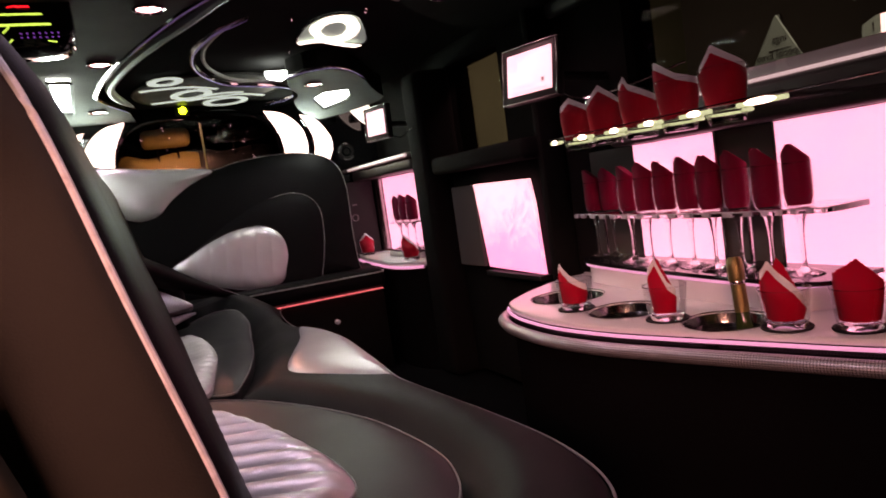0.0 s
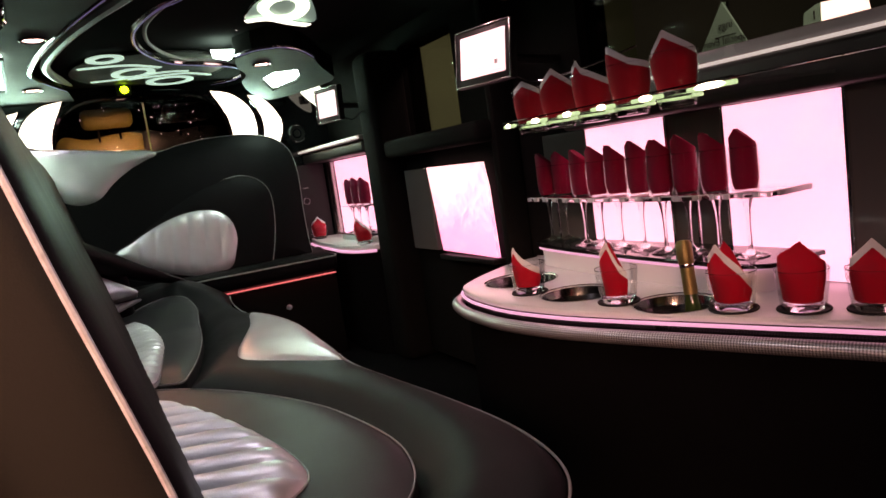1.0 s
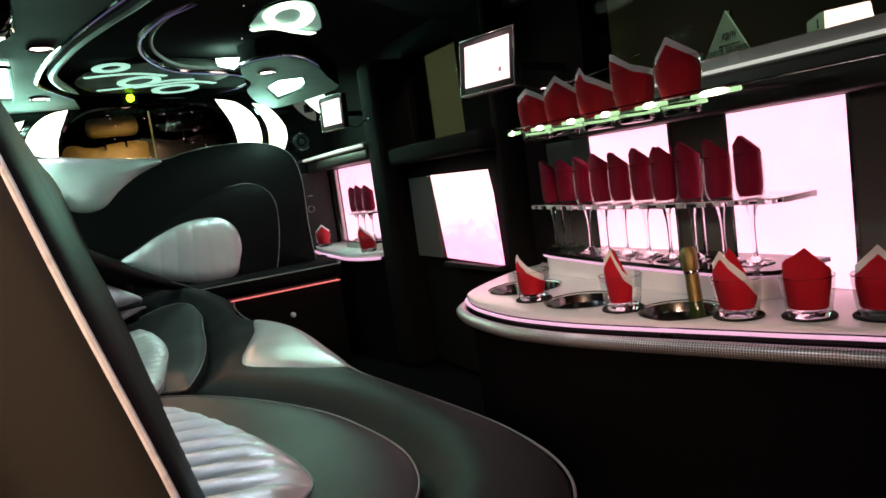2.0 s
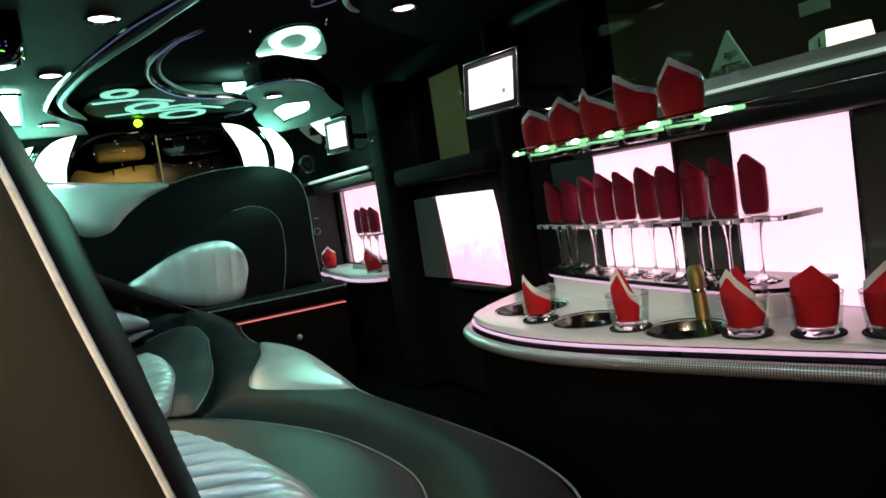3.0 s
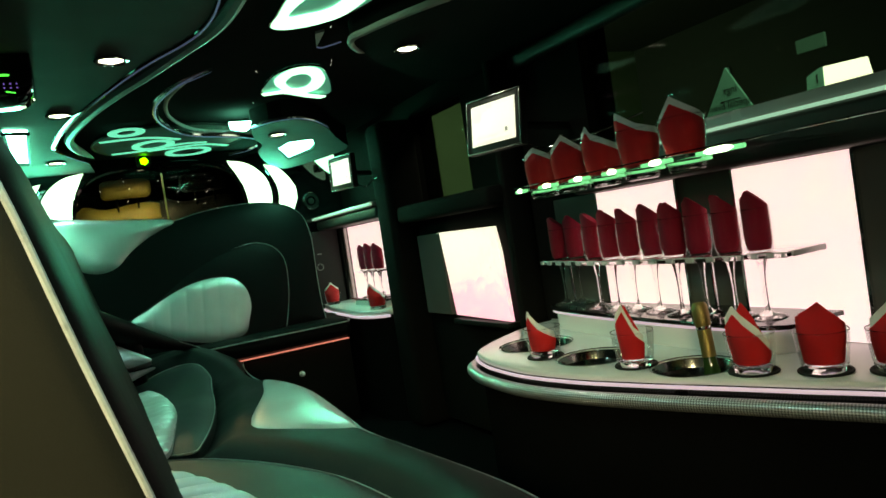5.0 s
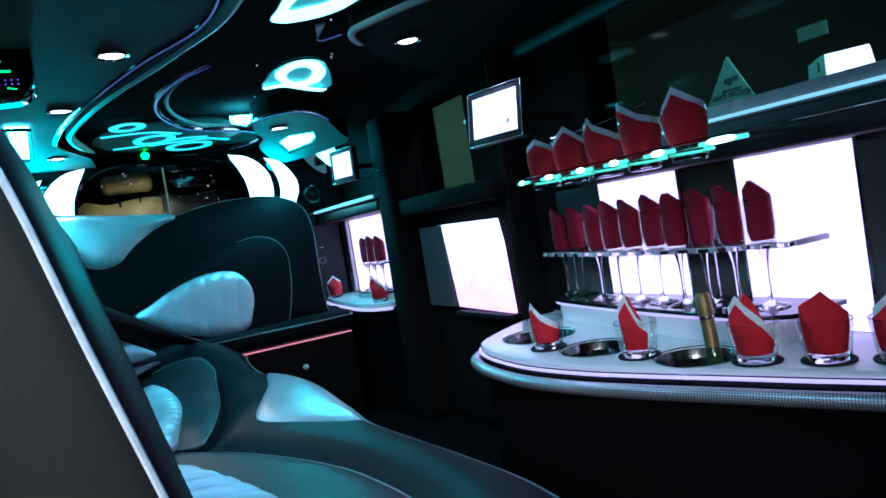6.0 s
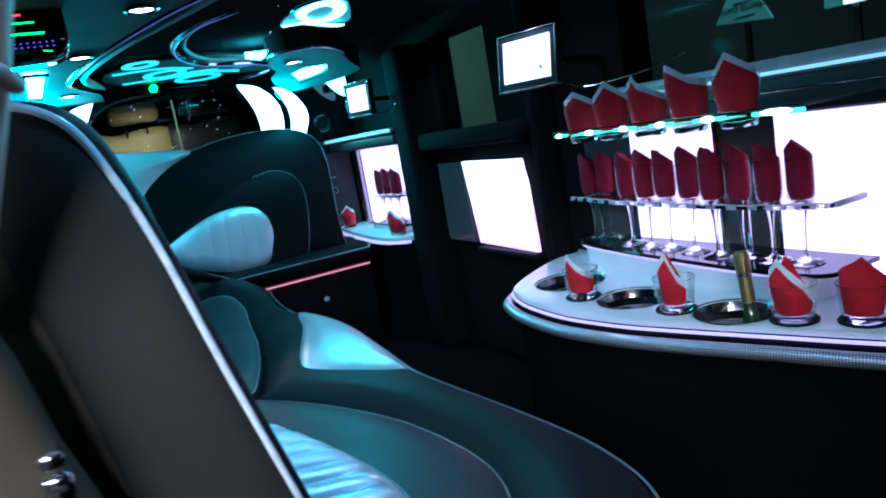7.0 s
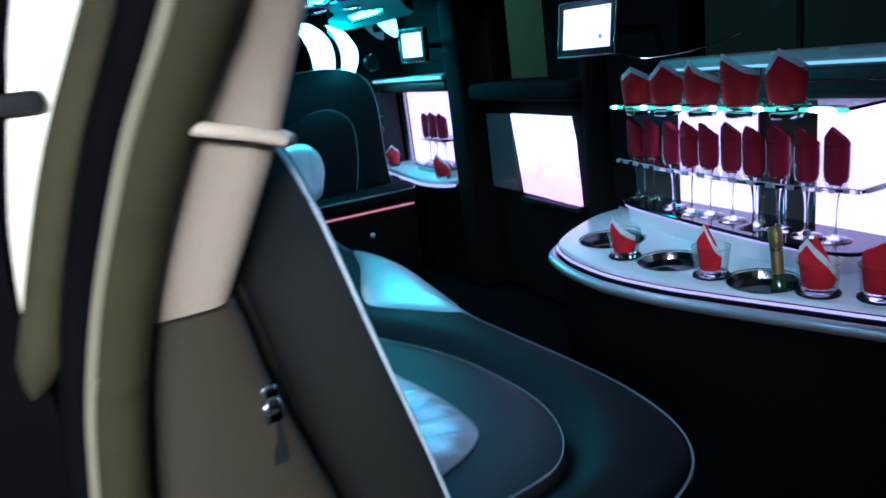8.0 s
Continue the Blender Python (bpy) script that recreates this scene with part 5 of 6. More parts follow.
for i, (x, y) in enumerate(LOW):
    c = thing("coaster", "round black rubber coaster ring on the counter", "coaster", (x, y, TOPC), "coasters")
    part("ring", lathe([(0, 0.0006), (0.038, 0.0006), (0.0405, 0.001), (0.0412, 0.003), (0.040, 0.0046), (0.0365, 0.0042), (0.035, 0.002), (0, 0.002)], 32, (x, y, TOPC)), M_RUBBER, c)
    m = pose(x, y, TOPC + 0.0025, 0, 0, 7 * i)
    if low_first is None:
        low_first = tumbler(0.066, 0.0335, 0.041, label="clear ribbed low tumbler on a black coaster")
        low_first.matrix_basis = m
    else:
        copy_thing(low_first, m)
    napkin_in((x, y, TOPC + 0.004), LOWSHAPE[i], 0.013, 0.066, (0.0300, 0.0290, 0.0325, 0.0345, 0.0345)[i], 30 + i, math.degrees(math.atan2(y, x)), 0.0 if i == 3 else 0.014, inner=INNER.get(i, ()))


def wine_flute():
    t = thing("flute_glass", "clear stemmed glass on the ledge, slotted into an acrylic rack", "glass", (0, 0, 0), "flute glasses")
    part("foot", lathe([(0, 0), (0.032, 0), (0.033, 0.0015), (0.028, 0.004), (0.012, 0.008), (0.005, 0.014), (0, 0.015)], 28), M_CRYSTAL, t)
    part("stem", lathe([(0, 0.011), (0.0048, 0.012), (0.0036, 0.03), (0.0034, 0.06), (0.0048, 0.084), (0.0085, 0.104), (0.0135, 0.117), (0.0, 0.1185)], 14), M_CRYSTAL, t)
    prof = [(0.0135, 0.117), (0.019, 0.121), (0.0240, 0.128), (0.0258, 0.142), (0.0268, 0.160), (0.0268, 0.178), (0.0262, 0.193), (0.0254, 0.205)]
    part("bowl", lathe(prof, 28), M_GLASS, t)
    part("rim", lathe([(0.0246, 0.2045), (0.0256, 0.2045), (0.0256, 0.2060), (0.0246, 0.2060), (0.0246, 0.2045)], 28), M_RIM, t)
    return t


def flute_napkin(kind):
    """A rolled napkin with a slanted point that fills the bowl."""
    t = thing("rolled_napkin", "dark red rolled napkin with a slanted point", "napkin", (0, 0, 0), "rolled napkins")
    bm, rings, n = bmesh.new(), [], 28
    for j in range(9):
        f = j / 8
        ring = []
        for k in range(n):
            q = 2 * math.pi * k / n
            u = math.sin(q)
            peak = 0.205 + float(np.interp(u, (-1.0, kind[1], 1.0), (kind[2], kind[0], kind[3])))
            z = 0.127 + (peak - 0.127) * f
            r = 0.0240 * min(1.0, 0.80 + 1.3 * f) * (1 + 0.03 * math.sin(2 * q + kind[1]) + 0.012 * math.sin(5 * q))
            if z > 0.205:
                r *= 1 + (z - 0.205) * 0.5
            ring.append(bm.verts.new((r * math.cos(q), r * math.sin(q), z)))
        rings.append(ring)
    for A, B in zip(rings, rings[1:]):
        for k in range(n):
            bm.faces.new((A[k], A[(k + 1) % n], B[(k + 1) % n], B[k]))
    bm.faces.new(rings[0][::-1])
    mid = [bm.verts.new((v.co.x * 0.45, v.co.y * 0.45, v.co.z - 0.004)) for v in rings[-1]]
    for k in range(n):
        bm.faces.new((rings[-1][k], rings[-1][(k + 1) % n], mid[(k + 1) % n], mid[k]))
    bm.faces.new(mid)
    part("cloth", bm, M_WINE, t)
    return t


FLUTES = [(1.150, 1.530), (1.165, 1.482), (1.126, 1.358), (1.112, 1.280), (1.118, 1.222), (1.112, 1.146), (1.095, 1.066), (1.108, 1.010), (1.104, 0.936), (1.110, 0.872)]
flutes = wine_flute()
rolls = [flute_napkin(k) for k in ((0.037, 0.75, 0.0, 0.028), (0.036, 0.45, 0.004, 0.018), (0.040, 0.6, 0.008, 0.026))]
used = set()
FAR_FLUTES = [(1.108, 2.925), (1.110, 2.850), (1.112, 2.765)]
for i, (x, y) in enumerate(FLUTES + FAR_FLUTES):
    m = pose(x, y, 0.5035 if i < 10 else 0.503, 0, 0, 40 * i)
    if i == 0:
        flutes.matrix_basis = m
    else:
        copy_thing(flutes, m)
    r = rolls[(0, 1, 0, 2, 0, 2, 1, 2, 0, 1, 1, 2, 1)[i]]
    m = pose(x, y, 0.504, 0, 0, math.degrees(math.atan2(y, x)) + 0.6 * (-18, 10, -25, 0, 12, -8, 20, -4, 14, -10, 5, -12, 8)[i])
    if r.name not in used:
        used.add(r.name)
        r.matrix_basis = m
    else:
        copy_thing(r, m)

rack = thing("glass_rack", "clear acrylic rack with a scalloped edge holding the stemmed glasses", "rack", (1.13, 1.15, 0.62))
scal = []
base = curve([Vector((*p, 0)) for p in ((1.125, 1.575), (1.105, 1.46), (1.078, 1.32), (1.068, 1.18), (1.060, 1.05), (1.066, 0.93), (1.078, 0.86), (1.095, 0.80))], 12)
for i, p in enumerate(base):
    scal.append((p.x - 0.011 * abs(math.sin(i * 0.36)) ** 0.7, p.y))
part("plate", slab(scal + [(1.19, 0.80), (1.19, 1.575)], 0.6175, 0.6275, soft=0.0015), M_CRYSTAL, rack, smooth=False)
part("edge", tube([(x - 0.0005, y, 0.6265) for x, y in scal + [(1.13, 0.797), (1.19, 0.797)]], 0.0016, 6), M_EDGE_GLINT, rack, "pale line for the bright scalloped edge")
# every other stretch gets a pale block in place of a glint
run = curve([Vector((*p, 0)) for p in ((1.114, 1.575), (1.094, 1.46), (1.068, 1.32), (1.058, 1.18), (1.050, 1.05), (1.056, 0.93), (1.068, 0.86), (1.086, 0.803))], 5)
for p, q in list(zip(run, run[1:]))[::2]:
    mid, way, half = (p + q) / 2, (q - p).normalized(), (q - p).length * 0.42
    bm = boxed((-0.003, -half, -0.0048), (0.003, half, 0.0048), 0.0008)
    part("edge_glint", placed(bm, (mid.x, mid.y, 0.6222), (way.y, -way.x, 0), (way.x, way.y, 0), (0, 0, 1)), M_EDGE_GLINT, rack, "pale block standing in for a glint on the edge")
part("end_face", boxed((1.096, 0.7945, 0.6172), (1.19, 0.7992, 0.6278), 0.001), M_EDGE_GLINT, rack, "pale cap for the bright rack end")
for y in (1.055, 1.54):
    part("post", tube([(1.187, y, 0.505), (1.187, y, 0.6195)], 0.004, 8), M_CHROME, rack)

# champagne bottle in the third well
axis = Vector((0.006, 0.014, 0.10)).normalized()
bt = thing("champagne_bottle", "champagne bottle with a gold foil neck in an ice well", "bottle", (0.970, 0.884, 0.298))
BOTTLE = (0.970, 0.884, 0.298)
part("body", lathe([(0, 0), (0.026, 0), (0.029, 0.006), (0.029, 0.075), (0.026, 0.10), (0.017, 0.125), (0.0125, 0.15), (0.0118, 0.17), (0, 0.17)], 28, BOTTLE, axis=axis), M_BOTTLE, bt)
part("foil", lathe([(0.0128, 0.158), (0.0125, 0.205), (0.0122, 0.212), (0.0138, 0.215), (0.0141, 0.226), (0.0147, 0.238), (0.0140, 0.252), (0.010, 0.258), (0, 0.259)], 24, BOTTLE, axis=axis), M_GOLD, bt, "gold foil")
part("collar", lathe([(0.0134, 0.208), (0.0137, 0.211), (0.0134, 0.214)], 24, BOTTLE, axis=axis), M_CHROME, bt, "bright collar")

# ---- middle of the side wall: door with a lit pocket, posts ----
door = thing("cabin_door", "black padded cabin door with armrest and lit pink panel", "door", (1.18, 2.1, 0.02))
part("panel", boxed((1.168, 1.76, 0.02), (1.218, 2.50, 0.855), 0.012), M_FELT, door)
bm = bmesh.new()
quad = [Vector(p) for p in ((1.135, 2.202, 0.746), (1.135, 1.832, 0.742), (1.135, 1.815, 0.662), (1.135, 1.803, 0.441), (1.135, 2.157, 0.449))]
fa, fb_ = ([bm.verts.new(q + Vector((d, 0, 0))) for q in quad] for d in (0.0, 0.012))
bm.faces.new(fa)
bm.faces.new(fb_[::-1])
for i in range(5):
    bm.faces.new((fa[i], fa[(i + 1) % 5], fb_[(i + 1) % 5], fb_[i]))
part("pocket_panel", bm, M_POCKET, door, "lit pink marbled panel", False)
part("dark_panel", boxed((1.139, 2.206, 0.445), (1.166, 2.40, 0.746), 0.003), M_MIRROR, door, "smoked mirror panel", False)
part("pocket_lip", boxed((1.118, 1.803, 0.42), (1.165, 2.16, 0.438), 0.004), M_TRIM, door)
part("armrest", boxed((1.075, 1.74, 0.80), (1.17, 2.42, 0.865), 0.018, 3), M_FELT, door, "black padded armrest")
post = thing("wall_post", "black padded pillar beside the bar", "pillar", (1.15, 1.74, 0.0), "pillars")
part("pad", boxed((1.13, 1.722, 0.0), (1.218, 1.758, 1.235), 0.012), M_FELT, post)
post2 = thing("wall_post", "black padded pillar between door and rear bar", "pillar", (1.10, 2.5, 0.0), "pillars")
part("pad", boxed((1.06, 2.43, 0.0), (1.218, 2.585, 1.21), 0.03, 3), M_FELT, post2)

# ---- second bar at the far end ----
fb = thing("bar_counter", "small white bar counter with an LED edge beside the bench", "bar", (1.1, 3.0, 0.0))
ff = [(p.x, p.y) for p in curve([Vector(p) for p in ((1.04, 3.395), (1.025, 3.33), (1.0, 3.15), (0.99, 2.95), (0.98, 2.80), (0.996, 2.68), (1.03, 2.61), (1.06, 2.588))], 6)]
fb_back = [(1.217, 2.588), (1.217, 3.395)]
part("countertop", slab(ff + fb_back, 0.445, 0.468, soft=0.004), M_SOLID, fb, "white solid-surface top")
part("led_strip", tube([(x - 0.002, y, 0.442) for x, y in ff], 0.006, 8), M_STRIP, fb, "glowing LED strip")
part("body", slab([(x + 0.03, y) for x, y in ff] + fb_back, 0.0, 0.436), M_CARPET, fb, "black carpeted body", False)
fl = thing("glass_ledge", "raised black glass ledge on the small bar", "shelf", (1.15, 2.84, 0.468))
part("riser", boxed((1.080, 2.67, 0.469), (1.20, 3.04, 0.4945)), M_SOLID, fl, "white riser")
part("plate", boxed((1.065, 2.66, 0.495), (1.20, 3.05, 0.5025), 0.003), M_GLOSS, fl)
fp = thing("backlit_panel_wall", "lit pink perforated panel behind the small bar", "wall panel", (1.21, 3.0, 0.47))
part("lit_panel", boxed((1.204, 2.62, 0.469), (1.216, 3.345, 0.838)), M_PANEL, fp, "lit perforated panel", False)
part("chrome_column", tube([(1.188, 3.370, 0.469), (1.188, 3.370, 0.838)], 0.024, 16), M_STEEL, fp, "curved steel column")
fs = thing("control_panel", "black glossy control panel with a thin dial ring", "panel", (1.04, 3.388, 0.47))
part("board", boxed((0.925, 3.384, 0.469), (1.160, 3.396, 0.84), 0.002), M_TRIM, fs, smooth=False)
part("dial_ring", lathe([(0.017, 0), (0.017, 0.003), (0.0152, 0.003), (0.0152, 0)], 24, (1.045, 3.384, 0.659), axis=(0, -1, 0)), M_PIPE, fs, "thin pale ring")
part("mark", boxed((1.038, 3.3825, 0.723), (1.062, 3.3838, 0.727)), M_PIPE, fs, "small pale mark", False)
fr = thing("glass_rack", "small clear acrylic rack for stemmed glasses", "rack", (1.13, 2.84, 0.62))
part("plate", boxed((1.075, 2.69, 0.6195), (1.20, 3.0, 0.6265)), M_ACRYL, fr, smooth=False)
part("post", tube([(1.195, 2.84, 0.504), (1.195, 2.84, 0.6195)], 0.004, 8), M_CHROME, fr)
x, y = 1.055, 3.29
copy_thing(low_first, pose(x, y, 0.4685, 0, 0, 15))
napkin_in((x, y, 0.470), LOWSHAPE[4], 0.013, 0.066, 0.0345, 55, 75, 0.009)
x, y = 1.045, 2.675
copy_thing(low_first, pose(x, y, 0.4685, 0, 0, 40))
napkin_in((x, y, 0.470), LOWSHAPE[2], 0.013, 0.066, 0.0345, 56, 70, 0.012)
fw = thing("window_ledge", "padded black window ledge with an LED line at the far end", "ledge", (1.1, 3.0, 0.84))
part("pad", boxed((1.06, 2.587, 0.842), (1.218, 3.394, 0.89), 0.012, 3), M_PAD, fw)
part("top_board", boxed((1.05, 2.587, 0.891), (1.218, 3.394, 0.912), 0.004), M_BOARD, fw, "grey top board")
part("led_strip", tube([(1.047, 2.587, 0.902), (1.047, 3.394, 0.902)], 0.006, 8), M_LINE, fw, "glowing LED line")


# ---- monitors ----
def monitor(tl, tr, bl, label, wall_x, cable):
    tl, tr, bl = Vector(tl), Vector(tr), Vector(bl)
    ux, uz = (tr - tl), (tl - bl)
    w, h = ux.length - 0.040, uz.length - 0.040
    ux.normalize()
    un = ux.cross(uz).normalized()      # towards the cabin
    if un.x > 0:
        un = -un
    uz = (un.cross(ux) if un.cross(ux).z > 0 else ux.cross(un)).normalized()
    c = (tr + bl) / 2
    t = thing("monitor", label, "screen", tuple(c), "monitors")
    def at(bm):
        return placed(bm, c, ux, uz, un)
    part("housing", at(boxed((-w / 2 - 0.020, -h / 2 - 0.021, -0.022), (w / 2 + 0.020, h / 2 + 0.019, 0.0), 0.004)), M_TRIM, t, "black housing")
    for lo, hi in (((-w / 2 - 0.0195, -h / 2 - 0.0205, 0), (w / 2 + 0.0195, -h / 2 - 0.0175, 0.004)), ((-w / 2 - 0.0195, h / 2 + 0.0155, 0), (w / 2 + 0.0195, h / 2 + 0.0185, 0.004)),
                   ((-w / 2 - 0.0195, -h / 2 - 0.017, 0), (-w / 2 - 0.0165, h / 2 + 0.015, 0.004)), ((w / 2 + 0.0165, -h / 2 - 0.017, 0), (w / 2 + 0.0195, h / 2 + 0.015, 0.004))):
        part("bezel", at(boxed(lo, hi, 0.001)), M_STEEL, t, "thin grey bezel edge")
    screen = part("screen", at(boxed((-w / 2, -h / 2, 0.0005), (w / 2, h / 2, 0.002))), M_SCREEN, t, "bright white screen", False)
    for u0, v0, u1, v1, m in ((-0.46, 0.08, -0.26, 0.40, M_SCRGREY), (-0.24, 0.30, -0.12, 0.42, M_SCRGREY), (-0.40, -0.34, 0.10, -0.28, M_SCRGREY), (-0.44, -0.46, 0.44, -0.42, M_SCRGREY), (0.27, -0.30, 0.34, -0.19, M_SCRDARK), (-0.46, 0.36, 0.0, 0.46, M_SCRGREY)):
        part("picture_patch", at(boxed((u0 * w, v0 * h, 0.0021), (u1 * w, v1 * h, 0.0026))), m, screen, "grey picture patch", False)
    back = c - un * 0.02
    part("bracket", tube([back, back + Vector((0.06, 0, -0.01)), (wall_x, back.y, back.z - 0.02)], 0.012, 8), M_TRIM, t)
    part("cable", tube(curve([Vector(p) for p in cable], 6), 0.0022, 6), M_STEEL, t, "thin grey cable")


monitor((0.968, 1.620, 1.083), (1.006, 1.420, 1.080), (0.955, 1.590, 0.941), "small black monitor with a bright picture above the bar", 1.222,
        [(1.02, 1.45, 0.955), (1.03, 1.40, 0.925), (1.04, 1.33, 0.915), (1.08, 1.22, 0.925), (1.15, 1.15, 0.95)])
monitor((0.946, 2.738, 1.114), (0.975, 2.556, 1.110), (0.946, 2.718, 0.980), "small black monitor with a bright picture near the partition", 1.222,
        [(0.99, 2.56, 0.985), (1.02, 2.54, 0.97), (1.05, 2.535, 0.99), (1.065, 2.50, 1.0)])

# ---- door pillar with belt guide, seal and open door ----
pil = thing("door_pillar", "cream plastic door pillar with a belt guide loop", "pillar", (-0.2, 0.57, 0.0))


def loft(levels, depth):
    """A rounded column through (z, x from, x to, y)."""
    bm, rings = bmesh.new(), []
    for z, a, b, y0 in levels:
        cx, hx, n = (a + b) / 2, (b - a) / 2, 24
        ring = []
        for k in range(n):
            q = 2 * math.pi * k / n
            c, s = math.cos(q), math.sin(q)
            ring.append(bm.verts.new((cx + hx * abs(c) ** 0.6 * (1 if c > 0 else -1), y0 + depth + depth * abs(s) ** 0.6 * (1 if s > 0 else -1), z)))
        rings.append(ring)
    for A, B in zip(rings, rings[1:]):
        for k in range(len(A)):
            bm.faces.new((A[k], A[(k + 1) % len(A)], B[(k + 1) % len(A)], B[k]))
    bm.faces.new(rings[0][::-1])
    bm.faces.new(rings[-1])
    return bm


part("upper_cover", loft([(0.806, -0.236, -0.157, 0.53), (0.87, -0.218, -0.131, 0.495), (0.943, -0.194, -0.103, 0.455), (1.035, -0.162, -0.075, 0.41), (1.13, -0.136, -0.055, 0.335), (1.237, -0.105, -0.02, 0.28)], 0.035), M_CREAM, pil, "cream upper cover")
part("lower_cover", loft([(0.0, -0.274, -0.06, 0.566), (0.35, -0.272, -0.062, 0.563), (0.556, -0.262, -0.092, 0.558), (0.649, -0.254, -0.119, 0.552), (0.712, -0.244, -0.136, 0.545), (0.778, -0.229, -0.147, 0.535), (0.803, -0.2225, -0.1535, 0.529)], 0.031), M_TAUPE, pil, "taupe lower cover")
part("belt_guide", tube([(-0.168, 0.49, 0.966), (-0.175, 0.455, 0.966), (-0.170, 0.420, 0.963), (-0.140, 0.412, 0.955), (-0.114, 0.416, 0.946), (-0.104, 0.440, 0.944), (-0.100, 0.49, 0.944)], 0.0052, 10), M_CREAM, pil, "white belt guide loop")
buck = thing("belt_buckle", "chrome belt buckle on a black strap beside the pillar", "buckle", (-0.142, 0.556, 0.63))
part("tongue", boxed((-0.152, 0.548, 0.674), (-0.132, 0.562, 0.699), 0.006, 3), M_CHROME, buck)
part("clasp", boxed((-0.150, 0.546, 0.702), (-0.133, 0.560, 0.715), 0.004, 3), M_CHROME, buck)
part("slot", boxed((-0.147, 0.5465, 0.686), (-0.137, 0.5485, 0.690), 0.0006), M_RUBBER, buck, "black slot")
part("strap", boxed((-0.150, 0.554, 0.63), (-0.135, 0.559, 0.676), 0.001), M_RUBBER, buck, "black strap")
seal = thing("door_seal", "olive rubber door seal round the opening", "seal", (-0.3, 0.53, 0.0))
sp = [(-0.300, 0.565, 0.0), (-0.298, 0.56, 0.35), (-0.288, 0.55, 0.58), (-0.270, 0.535, 0.71), (-0.241, 0.51, 0.822), (-0.193, 0.445, 0.949), (-0.149, 0.39, 1.037), (-0.111, 0.34, 1.13), (-0.070, 0.28, 1.235)]
path = curve([Vector(p) for p in sp], 8)
part("lip", tube(path, 0.0222, 14), M_OLIVE, seal)
part("inner_lip", tube([p + Vector((-0.0195, -0.007, 0)) for p in path], 0.0058, 8), M_OLIVE_LIP, seal, "pale lip along the seal's edge")
# a black tube takes the place of the shade in the gap
part("gap_shade", tube([p + Vector((-0.030, 0.07, 0)) for p in path], 0.019, 10), M_BLACK, seal, "black tube standing in for the shaded door gap")
cd = thing("car_door", "open cream car door with a rubber edge and a dark latch", "door", (-0.5, 0.66, -0.1))
dp = [(-0.330, 0.60, 0.745), (-0.322, 0.60, 0.765), (-0.305, 0.60, 0.81), (-0.259, 0.60, 0.935), (-0.196, 0.60, 1.063), (-0.136, 0.60, 1.18), (-0.092, 0.60, 1.25)]
part("frame_edge", tube(curve([Vector(p) for p in dp], 6), 0.0195, 10, taper=9), M_OLIVE, cd, "olive door frame edge")
part("frame_lip", tube([p + Vector((0.0175, -0.0115, 0)) for p in curve([Vector(p) for p in dp], 6)[7:]], 0.0050, 8, taper=9), M_OLIVE_LIP, cd, "pale rubber lip")
skin = slab([(p.x, p.y) for p in curve([Vector(p) for p in ((-0.20, 1.25), (-0.266, 1.076), (-0.287, 1.005), (-0.314, 0.899), (-0.326, 0.815))], 5)] + [(-0.29, 0.80), (-0.13, 1.12), (-0.10, 1.25)], 0.0, 0.03)
part("skin", placed(skin, (0, 0.662, 0), (1, 0, 0), (0, 0, 1), (0, -1, 0)), M_SKIN, cd, "cream-white lit door skin")
trim_ = slab([(p.x, p.y) for p in curve([Vector(p) for p in ((-0.205, 1.25), (-0.270, 1.076), (-0.291, 1.005), (-0.318, 0.899), (-0.328, 0.81), (-0.32, 0.70), (-0.31, 0.4), (-0.31, -0.1))], 5)] + [(-1.2, -0.1), (-1.2, 0.9), (-0.6, 1.25)], 0.0, 0.045)
part("trim_panel", placed(trim_, (0, 0.672, 0), (1, 0, 0), (0, 0, 1), (0, -1, 0)), M_CARPET, cd, "black inner door panel")
part("latch", boxed((-0.310, 0.618, 0.984), (-0.262, 0.634, 1.003), 0.006), M_RUBBER, cd, "dark latch")

# ---- outside: car body, garage ----
structure("ground", boxed((-40, -40, -0.62), (40, 40, -0.56)), M_CONCRETE, "grey concrete ground of the hall", "ground")
bm = bmesh.new()
box(bm, (XL - 0.12, YB - 0.1, ZC + 0.055), (XR + 0.12, 4.3, ZC + 0.075))
structure("car_roof", bm, M_BODY, "white painted roof of the limousine", "roof")
bm = bmesh.new()
box(bm, (XR + 0.102, YB - 0.1, -0.4), (XR + 0.13, 5.6, 0.84))
box(bm, (XL - 0.13, 0.68, -0.4), (XL - 0.102, 5.6, 0.79))
box(bm, (XL - 0.13, 4.66, -0.4), (XR + 0.13, 5.6, 0.78))
structure("car_body", bm, M_BODY, "white painted body sides and bonnet of the limousine", "car body")
for y in (-0.4, 4.9):
    for x in (XL - 0.02, XR + 0.02):
        wh = thing("wheel", "black car wheel with a steel rim", "wheel", (x, y, -0.56), "wheels")
        part("tyre", lathe([(0.20, -0.09), (0.27, -0.10), (0.30, -0.07), (0.30, 0.07), (0.27, 0.10), (0.20, 0.09)], 28, (x, y, -0.26), axis=(1, 0, 0)), M_RUBBER, wh)
        part("rim", lathe([(0, -0.05), (0.20, -0.08), (0.20, 0.08), (0, 0.05)], 20, (x, y, -0.26), axis=(1, 0, 0)), M_STEEL, wh)
# door-side walls are paled as reflectors; window-side walls hold the hall's dimness
structure("wall_hall_east", boxed((12.0, -9, -0.56), (12.2, 12, 4.2)), M_PLASTER, "hall wall darkened to look unlit beyond the windows")
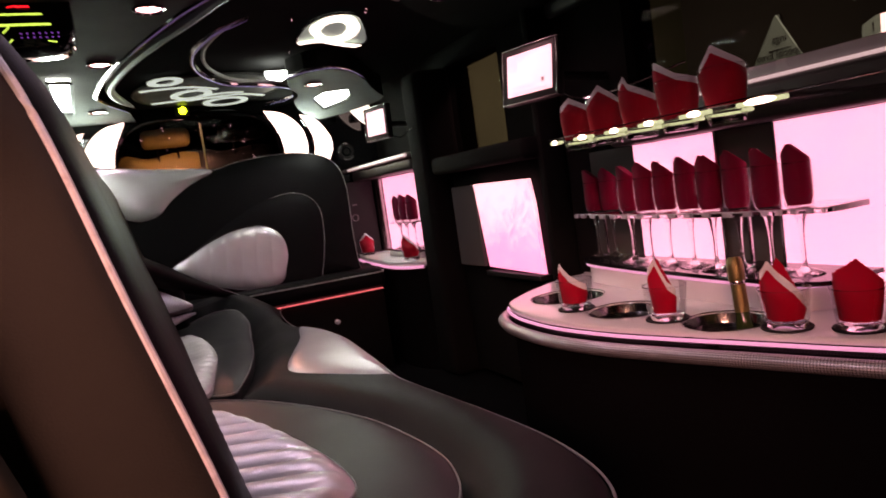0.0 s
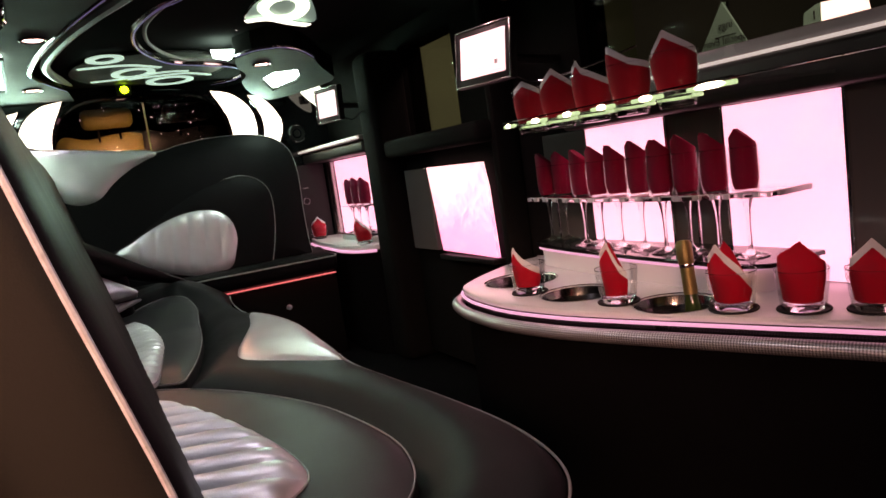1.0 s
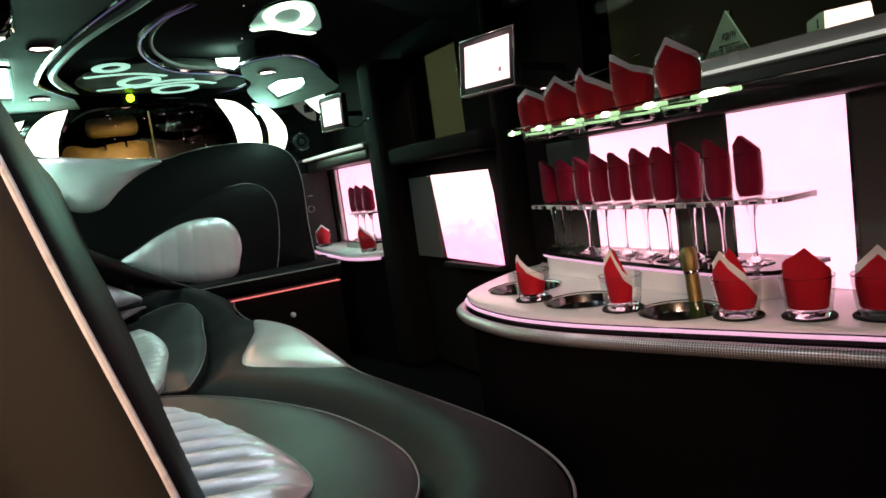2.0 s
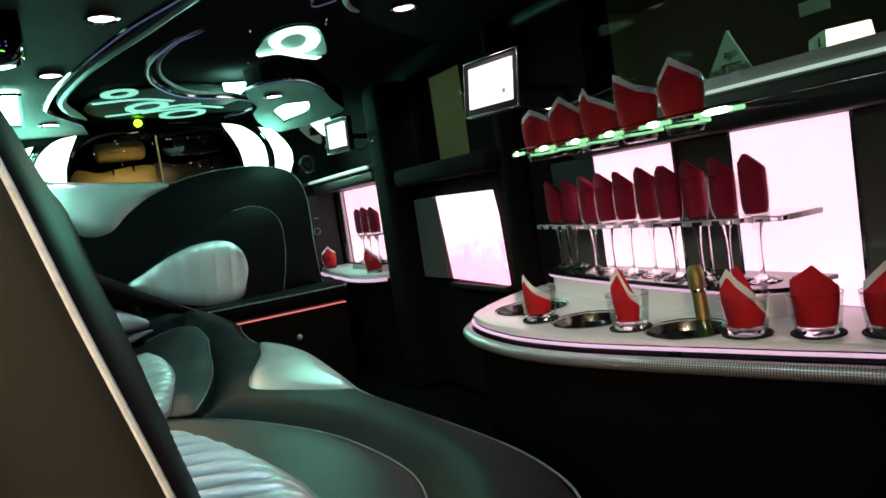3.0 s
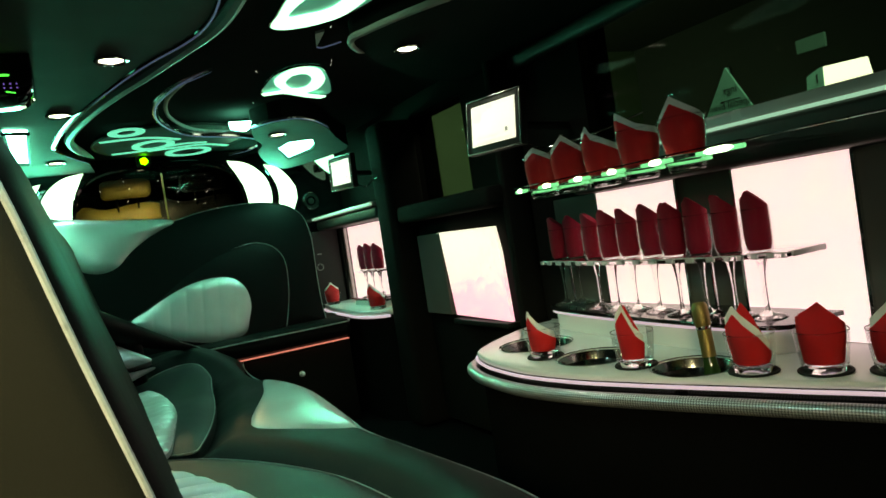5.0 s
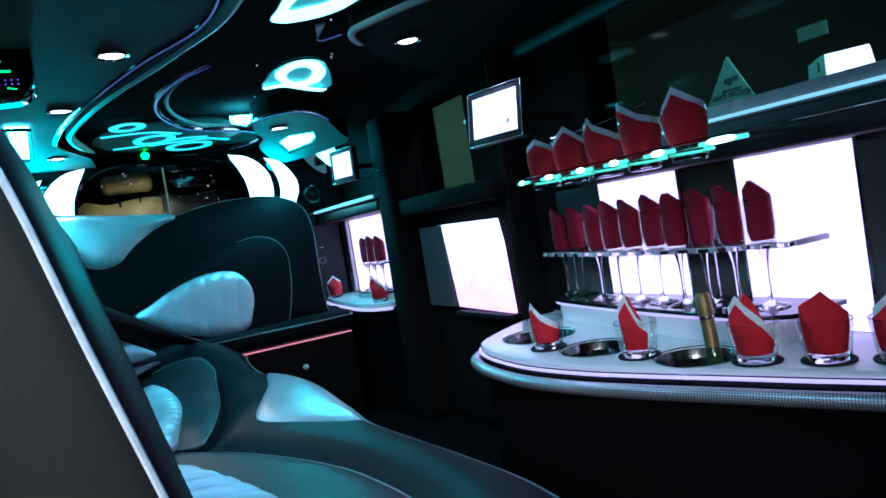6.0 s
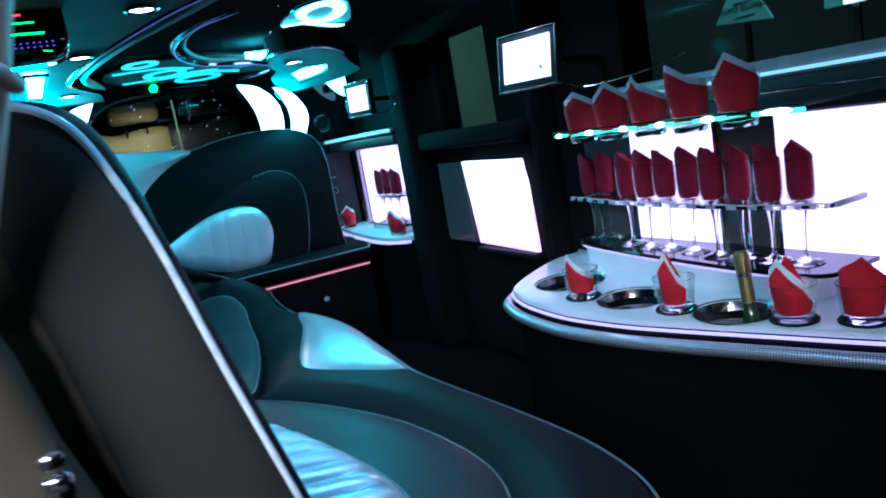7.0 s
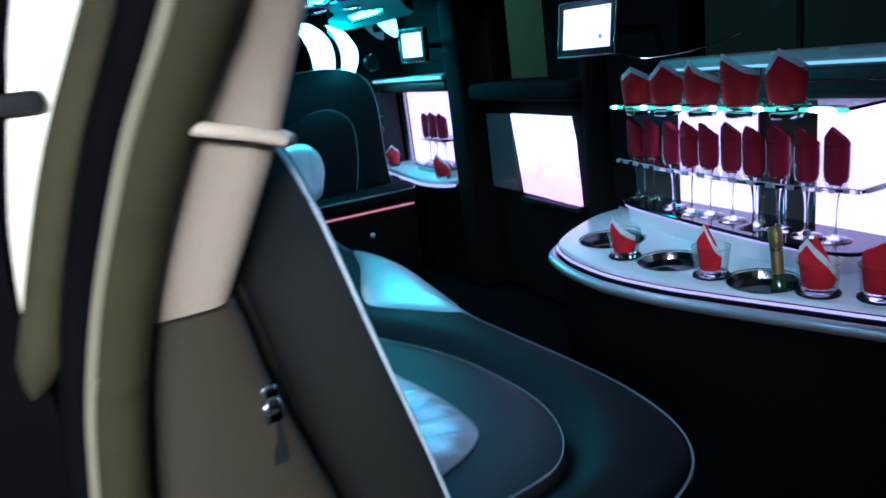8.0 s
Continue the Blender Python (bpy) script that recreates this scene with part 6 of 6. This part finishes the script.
structure("wall_hall_west", boxed((-5.2, -9, -0.56), (-5.0, 12, 4.2)), M_BOUNCE, "unseen hall wall, paled to bounce light to the door")
structure("wall_hall_north", boxed((-5, 12, -0.56), (12, 12.2, 4.2)), M_PLASTERN, "hall wall coloured for the green glow in the window")
structure("wall_hall_south", boxed((-5, -9.2, -0.56), (12, -9, 4.2)), M_BOUNCE, "unseen hall wall, paled to bounce light forward")
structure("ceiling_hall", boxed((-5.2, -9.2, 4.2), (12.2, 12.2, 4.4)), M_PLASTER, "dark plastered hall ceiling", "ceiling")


# unseen lamps added outside the car; no such fixture is in view
def unseen_hall_lamp(x, y, z, target, watts, color=(1.0, 0.92, 0.72), spread=180):
    t = thing("unseen_hall_lamp", "added unseen hall lamp hung on two rods", "ceiling light", (x, y, z), "hall lamps")
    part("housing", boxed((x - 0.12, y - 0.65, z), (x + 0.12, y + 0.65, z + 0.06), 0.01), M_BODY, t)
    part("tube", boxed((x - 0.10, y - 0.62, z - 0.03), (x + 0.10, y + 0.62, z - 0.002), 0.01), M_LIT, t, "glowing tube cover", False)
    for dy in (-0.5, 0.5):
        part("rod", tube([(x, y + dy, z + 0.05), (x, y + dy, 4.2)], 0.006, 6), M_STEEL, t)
    d = bpy.data.lights.new("unseen_hall_lamp_light", "AREA")
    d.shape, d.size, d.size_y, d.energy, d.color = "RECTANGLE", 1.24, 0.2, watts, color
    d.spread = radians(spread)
    new("unseen_hall_lamp_light", d).matrix_world = look((x, y, z - 0.05), target)


# the first two are added to brighten the pillar, door and seat end
unseen_hall_lamp(-0.62, -2.2, 1.6, (-0.2, 0.5, 0.95), 7.2, (1.0, 0.94, 0.66), 38)
unseen_hall_lamp(-2.3, -2.6, 2.1, (-0.25, 0.5, 0.9), 4.6, (1.0, 0.94, 0.66), 36)
# added to brighten the napkins from the front
unseen_hall_lamp(-3.2, -1.6, 1.65, (0.9, 1.0, 0.8), 14.0, (0.92, 0.98, 0.95))
# added to light the boards beyond the bar window
unseen_hall_lamp(3.4, 1.6, 3.4, (4.4, 3.2, 1.2), 66.0, (0.85, 1.0, 0.92))
# added to brighten the north wall behind the narrow window
unseen_hall_lamp(5.0, 8.6, 3.2, (6.6, 12.0, 1.4), 160.0, (0.9, 1.0, 0.85))

# boards standing in for the bar window's reflections, placed to fit the camera's view
BOARD_X = 4.4


def far(y, z):
    return Vector((BOARD_X, y, z))


sign = thing("reflected_notice", "green-tinted triangular notice standing in for a window reflection", "sign", tuple(far(3.515, 1.346)))
a, b, c = far(3.522, 1.630), far(3.766, 1.270), far(3.290, 1.226)
bm = bmesh.new()
va = [bm.verts.new(p) for p in (a, b, c)]
vb = [bm.verts.new(p + Vector((0.02, 0, 0))) for p in (a, b, c)]
bm.faces.new(va)
bm.faces.new(vb[::-1])
for i in range(3):
    bm.faces.new((va[i], va[(i + 1) % 3], vb[(i + 1) % 3], vb[i]))
part("board", bm, M_GREEN, sign, smooth=False)


def writing(text, y, z, size):
    cu = bpy.data.curves.new("writing", "FONT")
    cu.body, cu.size, cu.align_x, cu.extrude = text, size, "CENTER", 0.0005
    cu.materials.append(M_INK)
    ob = new("writing", cu)
    p = far(y, z) - Vector((0.006, 0, 0)) - ORIGIN[sign.name]
    ob.matrix_basis = Matrix.Translation(p) @ Matrix.Rotation(radians(90), 4, "Z") @ Matrix.Rotation(radians(90), 4, "X")
    ob.parent = sign
    return ob


writing("ings", 3.500, 1.435, 0.082)
writing("Special Even", 3.515, 1.330, 0.076)
for dz in (1.382, 1.282):
    part("rule", boxed(far(3.596, dz) - Vector((0.006, 0, 0)), far(3.415, dz) + Vector((-0.003, 0, 0.006))), M_INK, sign, smooth=False)
part("pole", boxed((4.425, a.y - 0.02, -0.56), (4.455, a.y + 0.02, a.z)), M_STEEL, sign, "steel pole")
lit = thing("reflected_lit_board", "glowing board standing in for a bright window reflection", "sign", tuple(far(2.592, 1.246)))
def leaf(points):
    bm = slab(points, 0.0, 0.03)
    return placed(bm, (BOARD_X, 0, 0), (0, 1, 0), (0, 0, 1), (1, 0, 0))


# the face glows in place of a lamp mirrored in the window
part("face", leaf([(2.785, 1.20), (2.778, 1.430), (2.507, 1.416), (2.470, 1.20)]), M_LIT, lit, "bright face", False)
part("side", leaf([(2.915, 1.20), (2.899, 1.390), (2.805, 1.430), (2.781, 1.430), (2.788, 1.20)]), M_GREEN, lit, "pale green side", False)
for dz in (0.0, 0.03):
    part("mark", boxed((4.394, 2.822, 1.335 + dz), (4.399, 2.830, 1.360 + dz)), M_INK, lit, smooth=False)
up0, up1 = far(2.944, 1.557), far(2.743, 1.647)
part("upper_leaf", boxed((up0.x, up1.y, up0.z), (up0.x + 0.02, up0.y, up1.z)), M_LEAF, lit, "dim green leaf for a fainter reflection", False)
part("pole", boxed((4.435, 2.709, -0.56), (4.465, 2.749, 1.346)), M_STEEL, lit, "steel pole")
